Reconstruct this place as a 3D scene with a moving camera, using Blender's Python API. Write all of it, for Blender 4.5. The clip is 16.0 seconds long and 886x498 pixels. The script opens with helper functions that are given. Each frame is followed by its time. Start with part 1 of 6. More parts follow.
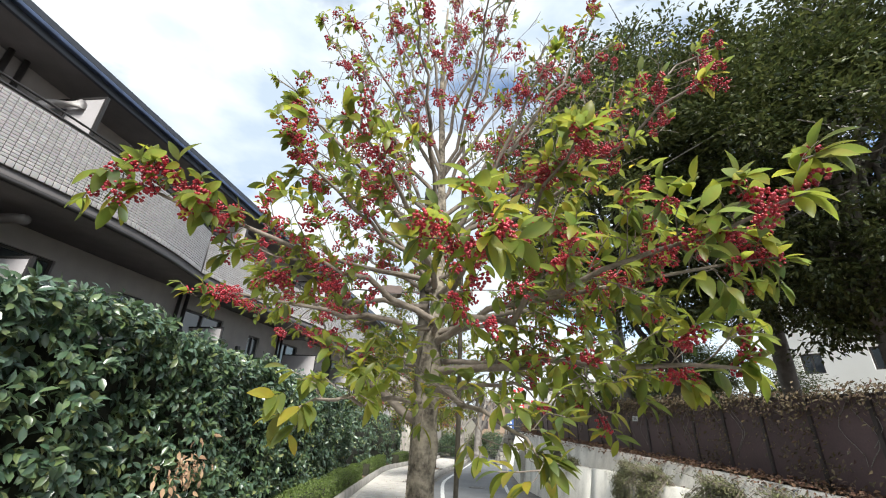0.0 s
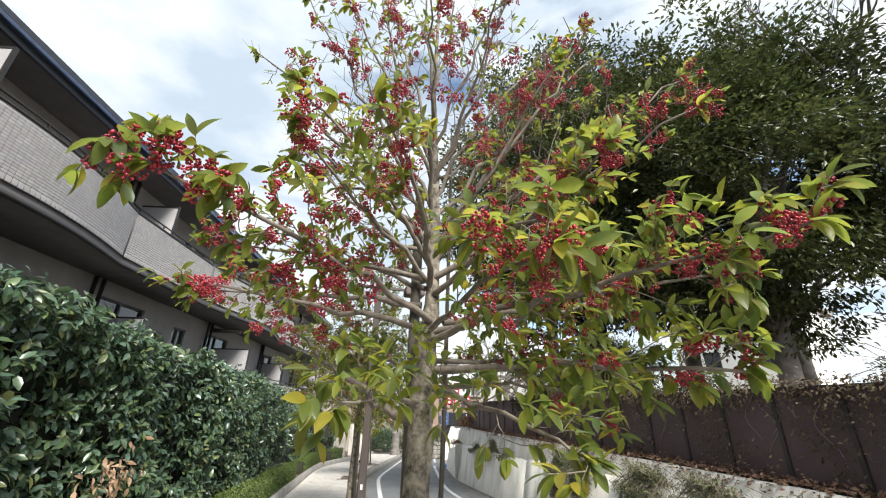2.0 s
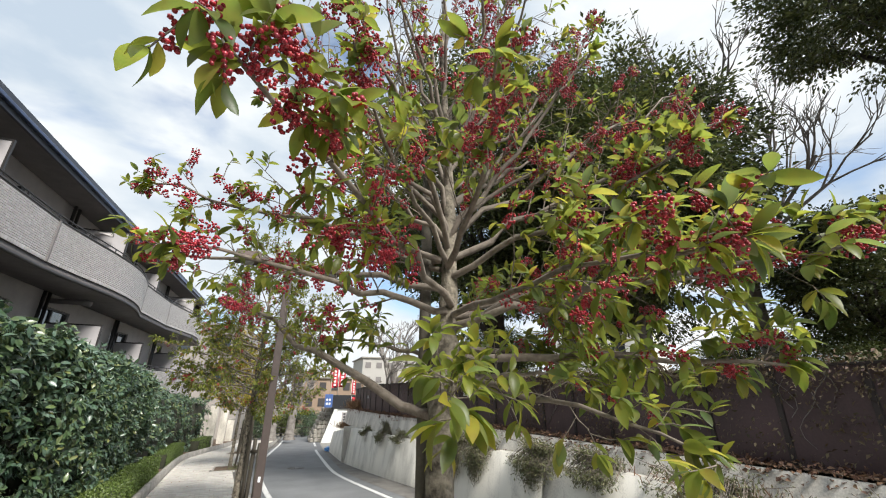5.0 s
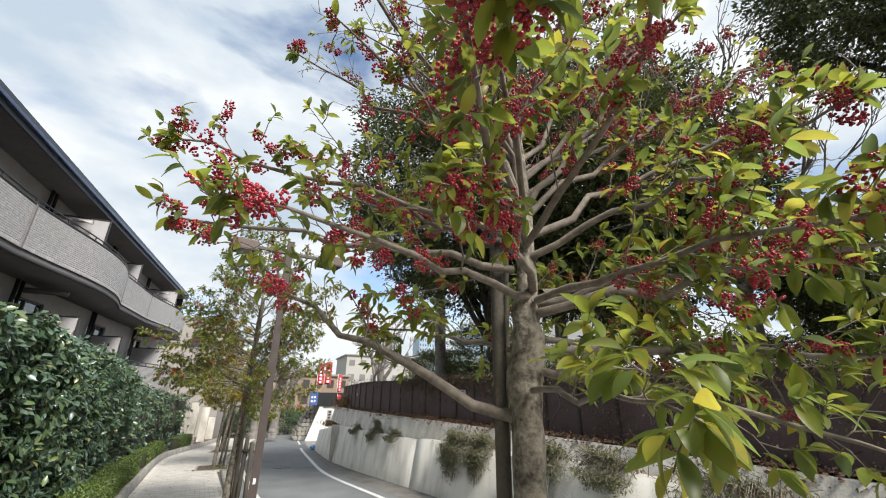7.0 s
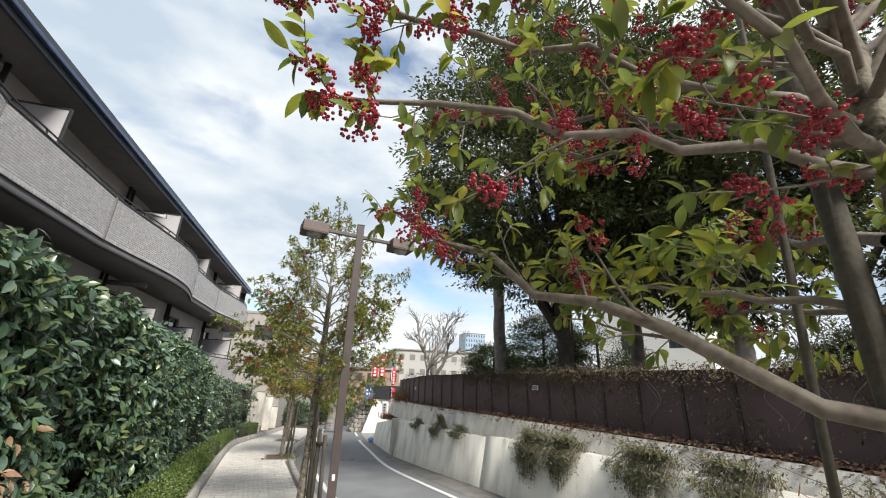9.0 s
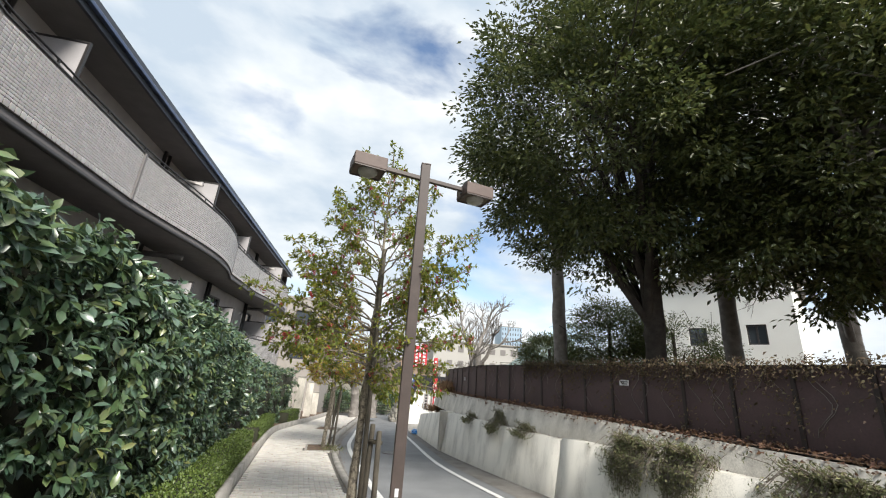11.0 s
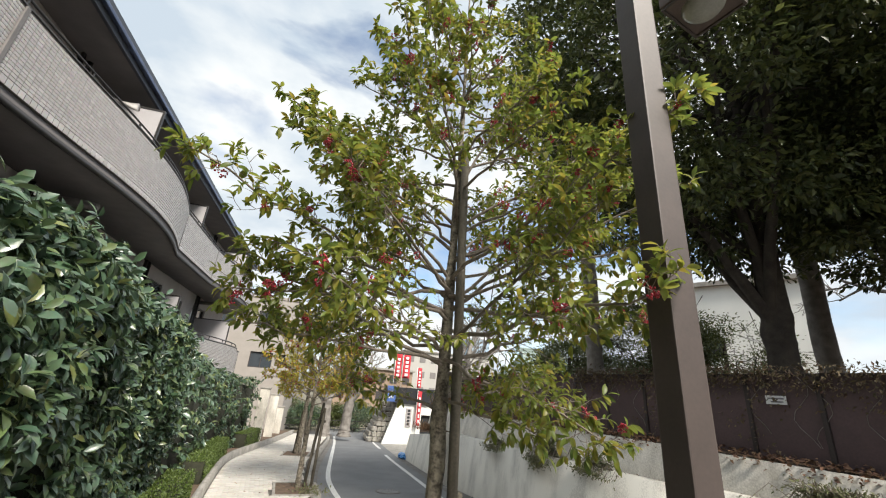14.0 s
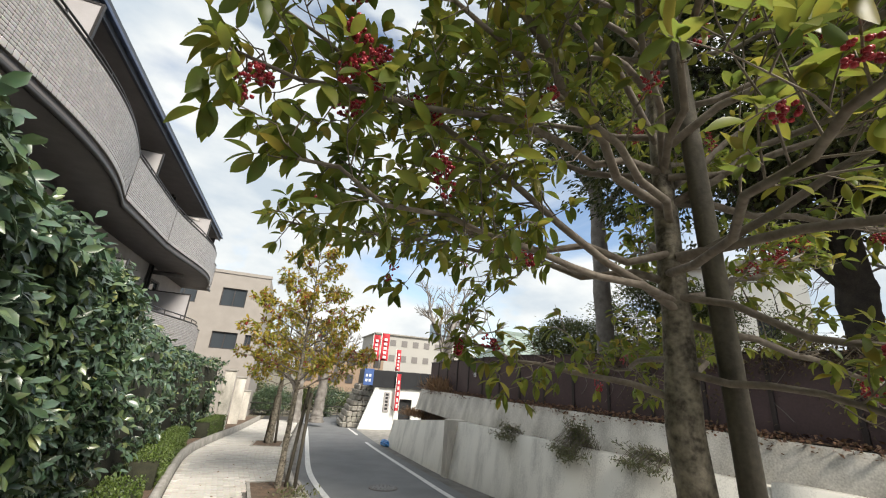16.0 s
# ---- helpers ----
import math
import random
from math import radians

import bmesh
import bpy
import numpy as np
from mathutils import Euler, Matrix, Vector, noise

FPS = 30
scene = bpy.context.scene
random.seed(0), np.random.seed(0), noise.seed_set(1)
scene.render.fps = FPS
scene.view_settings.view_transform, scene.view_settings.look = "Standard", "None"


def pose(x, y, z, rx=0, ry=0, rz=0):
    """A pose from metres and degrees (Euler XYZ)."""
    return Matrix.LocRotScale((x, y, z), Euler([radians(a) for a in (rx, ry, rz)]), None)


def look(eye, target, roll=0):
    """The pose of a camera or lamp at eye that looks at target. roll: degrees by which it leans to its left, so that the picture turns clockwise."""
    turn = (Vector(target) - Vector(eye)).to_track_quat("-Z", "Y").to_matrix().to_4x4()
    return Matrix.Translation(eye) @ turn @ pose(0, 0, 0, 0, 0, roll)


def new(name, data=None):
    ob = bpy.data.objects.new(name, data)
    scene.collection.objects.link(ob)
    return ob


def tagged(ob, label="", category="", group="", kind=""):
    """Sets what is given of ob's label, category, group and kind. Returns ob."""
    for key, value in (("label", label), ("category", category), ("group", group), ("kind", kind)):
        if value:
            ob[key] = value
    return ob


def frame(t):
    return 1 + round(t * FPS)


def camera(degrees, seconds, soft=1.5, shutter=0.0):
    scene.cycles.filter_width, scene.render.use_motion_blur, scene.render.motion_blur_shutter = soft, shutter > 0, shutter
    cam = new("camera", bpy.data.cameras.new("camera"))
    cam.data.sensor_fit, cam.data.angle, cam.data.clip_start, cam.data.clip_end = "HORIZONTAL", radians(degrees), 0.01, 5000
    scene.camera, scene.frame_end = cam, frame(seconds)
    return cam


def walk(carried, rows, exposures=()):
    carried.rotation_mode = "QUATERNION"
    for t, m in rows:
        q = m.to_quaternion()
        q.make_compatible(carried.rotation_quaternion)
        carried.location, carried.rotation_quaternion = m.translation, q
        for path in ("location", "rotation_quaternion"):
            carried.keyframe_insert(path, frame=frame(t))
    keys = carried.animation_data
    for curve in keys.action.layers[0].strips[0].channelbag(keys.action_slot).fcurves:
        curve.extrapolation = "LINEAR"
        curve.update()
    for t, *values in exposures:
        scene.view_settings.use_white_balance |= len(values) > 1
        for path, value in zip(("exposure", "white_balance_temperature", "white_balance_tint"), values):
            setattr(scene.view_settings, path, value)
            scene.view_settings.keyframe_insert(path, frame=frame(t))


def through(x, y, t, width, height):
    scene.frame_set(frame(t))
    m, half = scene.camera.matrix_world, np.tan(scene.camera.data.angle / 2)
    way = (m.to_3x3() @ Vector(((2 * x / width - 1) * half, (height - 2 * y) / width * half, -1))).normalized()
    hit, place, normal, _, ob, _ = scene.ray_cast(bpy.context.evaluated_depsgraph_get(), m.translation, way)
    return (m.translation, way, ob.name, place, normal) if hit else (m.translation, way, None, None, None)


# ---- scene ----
cam = camera(96.9, 16.0, soft=1.1)
METRES, EYE, TILT, LEAN, TURN = 10.0, 1.5, 0.0, 0.0, 6.6
ROWS = [
    (0.0, 0.0, 0.0, 0.0, -0.82, 22.7, -1.96),
    (0.5, -0.0072, -0.0003, 0.0007, -2.78, 22.57, -1.72),
    (1.0, -0.0152, 0.0032, 0.0005, -4.92, 22.45, -1.54),
    (1.5, -0.0252, 0.0059, 0.0014, -7.22, 22.36, -1.44),
    (2.0, -0.0312, 0.0045, 0.0015, -9.97, 22.29, -1.28),
    (2.5, -0.0423, 0.01, 0.0024, -13.1, 22.18, -1.14),
    (3.0, -0.0503, 0.0104, 0.0029, -16.34, 21.85, -0.8),
    (3.5, -0.0584, 0.015, 0.0032, -19.5, 21.4, -0.55),
    (4.0, -0.0694, 0.0238, 0.0042, -22.24, 20.81, -0.38),
    (6.5, -0.1095, 0.0731, 0.0051, -29.24, 19.84, -0.64),
    (7.0, -0.1134, 0.0868, 0.0042, -28.97, 19.95, -0.78),
    (7.5, -0.1238, 0.105, 0.0056, -28.21, 20.06, -0.9),
    (8.0, -0.125, 0.1199, 0.0042, -26.83, 20.0, -1.06),
    (8.5, -0.1314, 0.1451, 0.0032, -24.88, 19.66, -1.42),
    (9.0, -0.1374, 0.1775, 0.0009, -22.64, 19.18, -1.95),
    (9.5, -0.1351, 0.2163, -0.0006, -20.61, 18.76, -2.65),
    (12.0, -0.1493, 0.4887, -0.0147, -17.61, 17.74, -4.08),
    (12.5, -0.1548, 0.5552, -0.0165, -17.66, 18.17, -4.08),
    (13.0, -0.1579, 0.6233, -0.0178, -18.77, 19.11, -4.11),
    (13.5, -0.1637, 0.6828, -0.0199, -20.8, 19.78, -4.19),
    (14.0, -0.1705, 0.7302, -0.0206, -22.86, 19.95, -4.27),
    (14.5, -0.1847, 0.7755, -0.0216, -24.69, 19.64, -4.36),
    (15.0, -0.1882, 0.8226, -0.0248, -26.2, 18.99, -4.51),
    (15.5, -0.1948, 0.8716, -0.028, -27.38, 18.22, -4.51),
    (16.0, -0.1924, 0.9219, -0.0321, -27.72, 18.19, -4.24),
]
walk(cam, [(t, pose(0, 0, EYE, TILT, LEAN, TURN) @ pose(METRES * x, METRES * y, METRES * z, 90 + pitch, roll, yaw)) for t, x, y, z, yaw, pitch, roll in ROWS], [(0.0, 1.15, 6450, 8), (4.0, 0.95, 6550, 9), (7.5, 0.88, 6550, 9), (12.5, 1.02, 6700, 9), (16.0, 0.95, 6900, 9)])

# ---- world, sun ----
SUN_EL, SUN_AZ = 46.0, 157.0      # degrees; azimuth from +y towards +x
world = bpy.data.worlds.new("sky_world")
scene.world = world
world.use_nodes = True
wn, wl = world.node_tree.nodes, world.node_tree.links
wn.clear()
w_out = wn.new("ShaderNodeOutputWorld")
w_bg = wn.new("ShaderNodeBackground")
w_sky = wn.new("ShaderNodeTexSky")
w_sky.sky_type = "NISHITA"
w_sky.sun_disc = False
w_sky.sun_elevation = radians(SUN_EL)
w_sky.sun_rotation = radians(SUN_AZ)
w_bg.inputs["Strength"].default_value = 0.115
w_tc = wn.new("ShaderNodeTexCoord")
w_map = wn.new("ShaderNodeMapping")
w_map.inputs["Scale"].default_value = (1.0, 1.0, 2.2)
w_map.inputs["Location"].default_value = (0.35, 0.1, 0.0)
w_n1 = wn.new("ShaderNodeTexNoise")
w_n1.inputs["Scale"].default_value = 2.1
w_n1.inputs["Detail"].default_value = 7
w_n1.inputs["Roughness"].default_value = 0.52
w_n1.inputs["Distortion"].default_value = 0.35
w_r1 = wn.new("ShaderNodeValToRGB")
w_r1.color_ramp.elements[0].position = 0.34
w_r1.color_ramp.elements[1].position = 0.47
w_n2 = wn.new("ShaderNodeTexNoise")
w_n2.inputs["Scale"].default_value = 3.3
w_n2.inputs["Detail"].default_value = 6
w_r2 = wn.new("ShaderNodeValToRGB")
w_r2.color_ramp.elements[0].position = 0.36
w_r2.color_ramp.elements[0].color = (2.8, 3.3, 3.9, 1)
w_r2.color_ramp.elements[1].position = 0.6
w_r2.color_ramp.elements[1].color = (4.6, 4.8, 4.95, 1)
w_mix = wn.new("ShaderNodeMix")
w_mix.data_type = "RGBA"
wl.new(w_tc.outputs["Generated"], w_map.inputs["Vector"])
wl.new(w_map.outputs["Vector"], w_n1.inputs["Vector"])
wl.new(w_map.outputs["Vector"], w_n2.inputs["Vector"])
wl.new(w_n1.outputs["Fac"], w_r1.inputs["Fac"])
wl.new(w_n2.outputs["Fac"], w_r2.inputs["Fac"])
wl.new(w_r1.outputs["Color"], w_mix.inputs["Factor"])
wl.new(w_sky.outputs["Color"], w_mix.inputs["A"])
wl.new(w_r2.outputs["Color"], w_mix.inputs["B"])
wl.new(w_mix.outputs["Result"], w_bg.inputs["Color"])
wl.new(w_bg.outputs["Background"], w_out.inputs["Surface"])

sun_data = bpy.data.lights.new("sun", "SUN")
sun_data.energy = 3.6
sun_data.angle = radians(20)
sun_data.color = (1.0, 0.96, 0.9)
sun = new("sun", sun_data)
_a, _e = radians(SUN_AZ), radians(SUN_EL)
sun.matrix_world = look((math.sin(_a) * math.cos(_e) * 60, math.cos(_a) * math.cos(_e) * 60, math.sin(_e) * 60), (0, 0, 0))


# ---- materials ----
def material(name, base, dark=None, rough=0.7, scale=6.0, bump=0.15, metal=0.0, fine=60.0, spread=(0.35, 0.65), stretch=(1, 1, 1)):
    """Two-scale noise colour with fine relief."""
    m = bpy.data.materials.new(name)
    m.use_nodes = True
    n, l = m.node_tree.nodes, m.node_tree.links
    b = n["Principled BSDF"]
    dark = dark or tuple(c * 0.7 for c in base)
    tc = n.new("ShaderNodeTexCoord")
    mp = n.new("ShaderNodeMapping")
    mp.inputs["Scale"].default_value = stretch
    geo = n.new("ShaderNodeNewGeometry")
    l.new(geo.outputs["Position"], mp.inputs["Vector"])
    n1 = n.new("ShaderNodeTexNoise")
    n1.inputs["Scale"].default_value = scale
    n1.inputs["Detail"].default_value = 6
    n2 = n.new("ShaderNodeTexNoise")
    n2.inputs["Scale"].default_value = fine
    n2.inputs["Detail"].default_value = 3
    l.new(mp.outputs["Vector"], n1.inputs["Vector"])
    l.new(geo.outputs["Position"], n2.inputs["Vector"])
    add = n.new("ShaderNodeMath")
    add.operation = "MULTIPLY_ADD"
    add.inputs[1].default_value = 0.35
    l.new(n2.outputs["Fac"], add.inputs[0])
    mul = n.new("ShaderNodeMath")
    mul.operation = "MULTIPLY"
    mul.inputs[1].default_value = 0.65
    l.new(n1.outputs["Fac"], mul.inputs[0])
    l.new(mul.outputs[0], add.inputs[2])
    r = n.new("ShaderNodeValToRGB")
    r.color_ramp.elements[0].position, r.color_ramp.elements[1].position = spread
    r.color_ramp.elements[0].color = (*dark, 1)
    r.color_ramp.elements[1].color = (*base, 1)
    l.new(add.outputs[0], r.inputs["Fac"])
    l.new(r.outputs["Color"], b.inputs["Base Color"])
    b.inputs["Roughness"].default_value = rough
    b.inputs["Metallic"].default_value = metal
    if bump:
        bp = n.new("ShaderNodeBump")
        bp.inputs["Strength"].default_value = bump
        bp.inputs["Distance"].default_value = 0.01
        l.new(add.outputs[0], bp.inputs["Height"])
        l.new(bp.outputs["Normal"], b.inputs["Normal"])
    return m


def piece_material(name, colours, rough=0.7, by_object=False, gloss=0.5, through=0.0, bump=0.0):
    """Colour that varies from piece to piece (per island, or per object)."""
    m = bpy.data.materials.new(name)
    m.use_nodes = True
    n, l = m.node_tree.nodes, m.node_tree.links
    b = n["Principled BSDF"]
    if by_object:
        src = n.new("ShaderNodeObjectInfo").outputs["Random"]
    else:
        src = n.new("ShaderNodeNewGeometry").outputs["Random Per Island"]
    r = n.new("ShaderNodeValToRGB")
    while len(r.color_ramp.elements) < len(colours):
        r.color_ramp.elements.new(0.5)
    for i, c in enumerate(colours):
        r.color_ramp.elements[i].position = i / max(1, len(colours) - 1)
        r.color_ramp.elements[i].color = (*c, 1)
    l.new(src, r.inputs["Fac"])
    geo = n.new("ShaderNodeNewGeometry")
    ns = n.new("ShaderNodeTexNoise")
    ns.inputs["Scale"].default_value = 30
    ns.inputs["Detail"].default_value = 4
    l.new(geo.outputs["Position"], ns.inputs["Vector"])
    mx = n.new("ShaderNodeMix")
    mx.data_type, mx.blend_type = "RGBA", "OVERLAY"
    mx.inputs["Factor"].default_value = 0.25
    l.new(r.outputs["Color"], mx.inputs["A"])
    l.new(ns.outputs["Color"], mx.inputs["B"])
    hs = n.new("ShaderNodeHueSaturation")
    hs.inputs["Saturation"].default_value = 0.95
    l.new(mx.outputs["Result"], hs.inputs["Color"])
    l.new(hs.outputs["Color"], b.inputs["Base Color"])
    b.inputs["Roughness"].default_value = rough
    b.inputs["Specular IOR Level"].default_value = gloss
    if bump:
        bp = n.new("ShaderNodeBump")
        bp.inputs["Strength"].default_value = bump
        bp.inputs["Distance"].default_value = 0.005
        l.new(ns.outputs["Fac"], bp.inputs["Height"])
        l.new(bp.outputs["Normal"], b.inputs["Normal"])
    if through:
        tr = n.new("ShaderNodeBsdfTranslucent")
        ms = n.new("ShaderNodeMixShader")
        ms.inputs["Fac"].default_value = through
        l.new(hs.outputs["Color"], tr.inputs["Color"])
        l.new(b.outputs["BSDF"], ms.inputs[1])
        l.new(tr.outputs["BSDF"], ms.inputs[2])
        l.new(ms.outputs["Shader"], n["Material Output"].inputs["Surface"])
    return m


M_ASPHALT = material("asphalt", (0.185, 0.19, 0.195), (0.135, 0.14, 0.145), 0.85, 1.2, 0.5, fine=160)
M_GUTTER = material("gutter_concrete", (0.2, 0.19, 0.175), (0.11, 0.1, 0.09), 0.9, 2.5, 0.4, fine=90)
M_PAINT = material("road_paint", (0.72, 0.72, 0.7), (0.5, 0.5, 0.49), 0.7, 9, 0.15, fine=120)
M_BED = material("pavement_bed", (0.13, 0.12, 0.105), (0.08, 0.073, 0.065), 0.9, 5, 0.3)
M_PAVER = piece_material("paver_concrete", [(0.4, 0.37, 0.33), (0.5, 0.47, 0.42), (0.45, 0.43, 0.4), (0.56, 0.53, 0.49)], 0.85, bump=0.3)
M_PAVER_OB = piece_material("paver_concrete_single", [(0.4, 0.37, 0.33), (0.5, 0.47, 0.42), (0.45, 0.43, 0.4), (0.56, 0.53, 0.49)], 0.85, True, bump=0.3)
M_KERB = material("kerb_concrete", (0.37, 0.35, 0.32), (0.2, 0.19, 0.17), 0.9, 3.5, 0.35)
M_CONC = material("weathered_concrete", (0.76, 0.73, 0.66), (0.38, 0.36, 0.32), 0.9, 2.6, 0.35, fine=45, spread=(0.3, 0.52), stretch=(1, 1, 0.28))
M_CONC2 = material("upper_wall_concrete", (0.72, 0.68, 0.61), (0.36, 0.335, 0.29), 0.9, 2.2, 0.35, fine=45, spread=(0.36, 0.6), stretch=(1, 1, 0.4))
M_SOIL = material("dry_soil", (0.16, 0.105, 0.07), (0.07, 0.05, 0.035), 0.95, 6, 0.8)
M_GROUND = material("earth_ground", (0.17, 0.15, 0.11), (0.1, 0.09, 0.06), 0.95, 0.8, 0.4)
M_FENCE = material("brown_fence_sheet", (0.105, 0.066, 0.069), (0.065, 0.042, 0.044), 0.6, 1.6, 0.1, fine=35)
M_FENCE_DK = material("fence_frame", (0.05, 0.037, 0.036), (0.03, 0.023, 0.023), 0.6, 4, 0.1)
M_POST = material("brown_painted_steel", (0.07, 0.052, 0.046), (0.052, 0.039, 0.035), 0.55, 7, 0.05)
M_LAMP = material("lamp_housing", (0.12, 0.085, 0.073), (0.095, 0.067, 0.058), 0.62, 7, 0.05)
M_LENS = material("lamp_lens", (0.33, 0.32, 0.29), (0.24, 0.23, 0.21), 0.18, 8, 0.0)
M_TILE = piece_material("balcony_tile", [(0.35, 0.335, 0.33), (0.42, 0.4, 0.395), (0.385, 0.37, 0.365), (0.47, 0.45, 0.445)], 0.45, bump=0.1)
M_TILE_OB = piece_material("balcony_tile_single", [(0.35, 0.335, 0.33), (0.42, 0.4, 0.395), (0.385, 0.37, 0.365), (0.47, 0.45, 0.445)], 0.45, True, bump=0.1)
M_GROUT = material("tile_grout", (0.16, 0.145, 0.14), (0.11, 0.1, 0.095), 0.9, 6, 0.2)
M_RENDER = material("grey_stucco", (0.42, 0.395, 0.39), (0.35, 0.33, 0.33), 0.9, 3, 0.3, fine=120)
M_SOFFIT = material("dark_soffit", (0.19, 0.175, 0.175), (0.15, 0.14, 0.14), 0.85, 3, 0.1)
M_EAVE = material("eave_metal", (0.05, 0.055, 0.07), (0.035, 0.04, 0.05), 0.4, 5, 0.0)
M_EDGE = material("eave_edge_metal", (0.1, 0.14, 0.24), (0.07, 0.09, 0.15), 0.3, 5, 0.0, metal=0.4)
M_RAIL = material("dark_rail", (0.035, 0.032, 0.032), (0.025, 0.023, 0.023), 0.45, 8, 0.0)
M_PANEL = material("partition_panel", (0.44, 0.42, 0.43), (0.38, 0.365, 0.37), 0.6, 3, 0.05)
M_PIPE = material("drain_pipe", (0.2, 0.185, 0.18), (0.15, 0.14, 0.135), 0.5, 6, 0.0)
M_DUCT = material("vent_duct", (0.38, 0.36, 0.35), (0.28, 0.265, 0.26), 0.5, 8, 0.05)
M_DARK = material("dark_void", (0.02, 0.02, 0.022), (0.014, 0.014, 0.015), 0.7, 4, 0.0)
M_FRAME = material("window_frame", (0.06, 0.055, 0.055), (0.045, 0.04, 0.04), 0.4, 5, 0.0)
M_BEIGE = material("beige_render", (0.34, 0.31, 0.285), (0.29, 0.265, 0.24), 0.9, 1.5, 0.2)
M_WHITE = material("white_render", (0.82, 0.83, 0.8), (0.73, 0.74, 0.71), 0.85, 0.6, 0.1)
M_BLACK = material("black_board", (0.02, 0.021, 0.025), (0.014, 0.015, 0.018), 0.5, 3, 0.0)
M_BLUE = material("blue_sign_board", (0.07, 0.14, 0.36), (0.05, 0.1, 0.28), 0.5, 4, 0.0)
M_RED = material("red_banner_cloth", (0.62, 0.045, 0.06), (0.48, 0.03, 0.045), 0.8, 8, 0.1)
M_TARP = material("blue_tarp", (0.02, 0.22, 0.55), (0.015, 0.14, 0.38), 0.4, 18, 0.6)
M_STONE = piece_material("wall_stone", [(0.22, 0.2, 0.17), (0.3, 0.28, 0.24), (0.36, 0.34, 0.3), (0.26, 0.24, 0.2)], 0.9, bump=0.6)
M_ROOFT = material("green_roof_tile", (0.24, 0.3, 0.27), (0.17, 0.22, 0.2), 0.7, 4, 0.3)
M_TIMBER = material("dark_timber", (0.07, 0.055, 0.045), (0.045, 0.035, 0.03), 0.8, 6, 0.2)
M_BRICKY = material("far_brown_building", (0.3, 0.22, 0.16), (0.25, 0.18, 0.13), 0.9, 0.4, 0.05)
M_CREAM = material("far_cream_building", (0.4, 0.385, 0.36), (0.35, 0.34, 0.32), 0.9, 0.2, 0.0)
M_TOWER = material("far_glass_tower", (0.32, 0.42, 0.52), (0.25, 0.34, 0.43), 0.4, 0.05, 0.0)
M_LABEL = material("white_plate", (0.72, 0.73, 0.74), (0.66, 0.67, 0.68), 0.5, 9, 0.0)
M_INK = material("grey_ink", (0.2, 0.2, 0.22), (0.16, 0.16, 0.18), 0.6, 9, 0.0)
M_MANHOLE = material("manhole_iron", (0.24, 0.235, 0.23), (0.12, 0.118, 0.115), 0.55, 30, 0.5, metal=0.4)
M_STAKE = material("stake_timber", (0.12, 0.105, 0.08), (0.055, 0.048, 0.038), 0.85, 5, 0.4, stretch=(4, 4, 0.6))
M_BARK = material("holly_bark", (0.29, 0.255, 0.2), (0.06, 0.05, 0.038), 0.9, 17, 1.0, fine=60, spread=(0.38, 0.6))
M_TWIG = material("twig_bark", (0.24, 0.205, 0.17), (0.13, 0.105, 0.085), 0.85, 25, 0.4)
M_BARK_DK = material("dark_bark", (0.06, 0.05, 0.04), (0.025, 0.02, 0.017), 0.95, 6, 0.9)
M_BARK_PALE = material("pale_bark", (0.27, 0.25, 0.23), (0.14, 0.125, 0.11), 0.9, 5, 0.6)
M_LEAF = piece_material("holly_leaf", [(0.13, 0.18, 0.035), (0.24, 0.28, 0.035), (0.18, 0.23, 0.045), (0.34, 0.35, 0.03), (0.24, 0.29, 0.04), (0.13, 0.18, 0.07), (0.46, 0.4, 0.035)], 0.36, through=0.7)
M_LEAF_OB = piece_material("holly_leaf_single", [(0.13, 0.18, 0.035), (0.24, 0.28, 0.035), (0.18, 0.23, 0.045), (0.34, 0.35, 0.03), (0.24, 0.29, 0.04), (0.13, 0.18, 0.07), (0.46, 0.4, 0.035)], 0.36, True, through=0.7)
M_LEAF2 = piece_material("young_holly_leaf", [(0.1, 0.145, 0.03), (0.2, 0.245, 0.035), (0.145, 0.19, 0.035), (0.28, 0.28, 0.035), (0.18, 0.225, 0.035), (0.37, 0.29, 0.04)], 0.4, through=0.6)
M_LEAF4 = piece_material("autumn_holly_leaf", [(0.22, 0.27, 0.04), (0.4, 0.4, 0.04), (0.5, 0.32, 0.04), (0.48, 0.38, 0.04), (0.27, 0.31, 0.04), (0.55, 0.24, 0.06)], 0.45, through=0.52)
M_BERRY = piece_material("red_berry", [(0.32, 0.006, 0.022), (0.44, 0.011, 0.026), (0.22, 0.005, 0.022), (0.38, 0.009, 0.032)], 0.32)
M_HEDGE = piece_material("laurel_hedge_leaf", [(0.045, 0.088, 0.045), (0.078, 0.125, 0.052), (0.06, 0.11, 0.064), (0.12, 0.17, 0.055), (0.075, 0.13, 0.085), (0.11, 0.17, 0.12), (0.045, 0.095, 0.055), (0.19, 0.21, 0.065)], 0.3, through=0.18, gloss=0.65)
# near-black: the shade deep inside the hedges is put into this colour
M_HEDGE_IN = material("hedge_shaded_depth", (0.03, 0.03, 0.015), (0.012, 0.014, 0.008), 0.95, 14, 0.8)
M_BOX = piece_material("box_hedge_leaf", [(0.06, 0.1, 0.016), (0.09, 0.14, 0.02), (0.12, 0.17, 0.03), (0.05, 0.085, 0.016)], 0.5, through=0.2)
M_DTREE = piece_material("evergreen_leaf", [(0.032, 0.048, 0.018), (0.07, 0.092, 0.028), (0.12, 0.135, 0.036), (0.05, 0.07, 0.022)], 0.36, through=0.32)
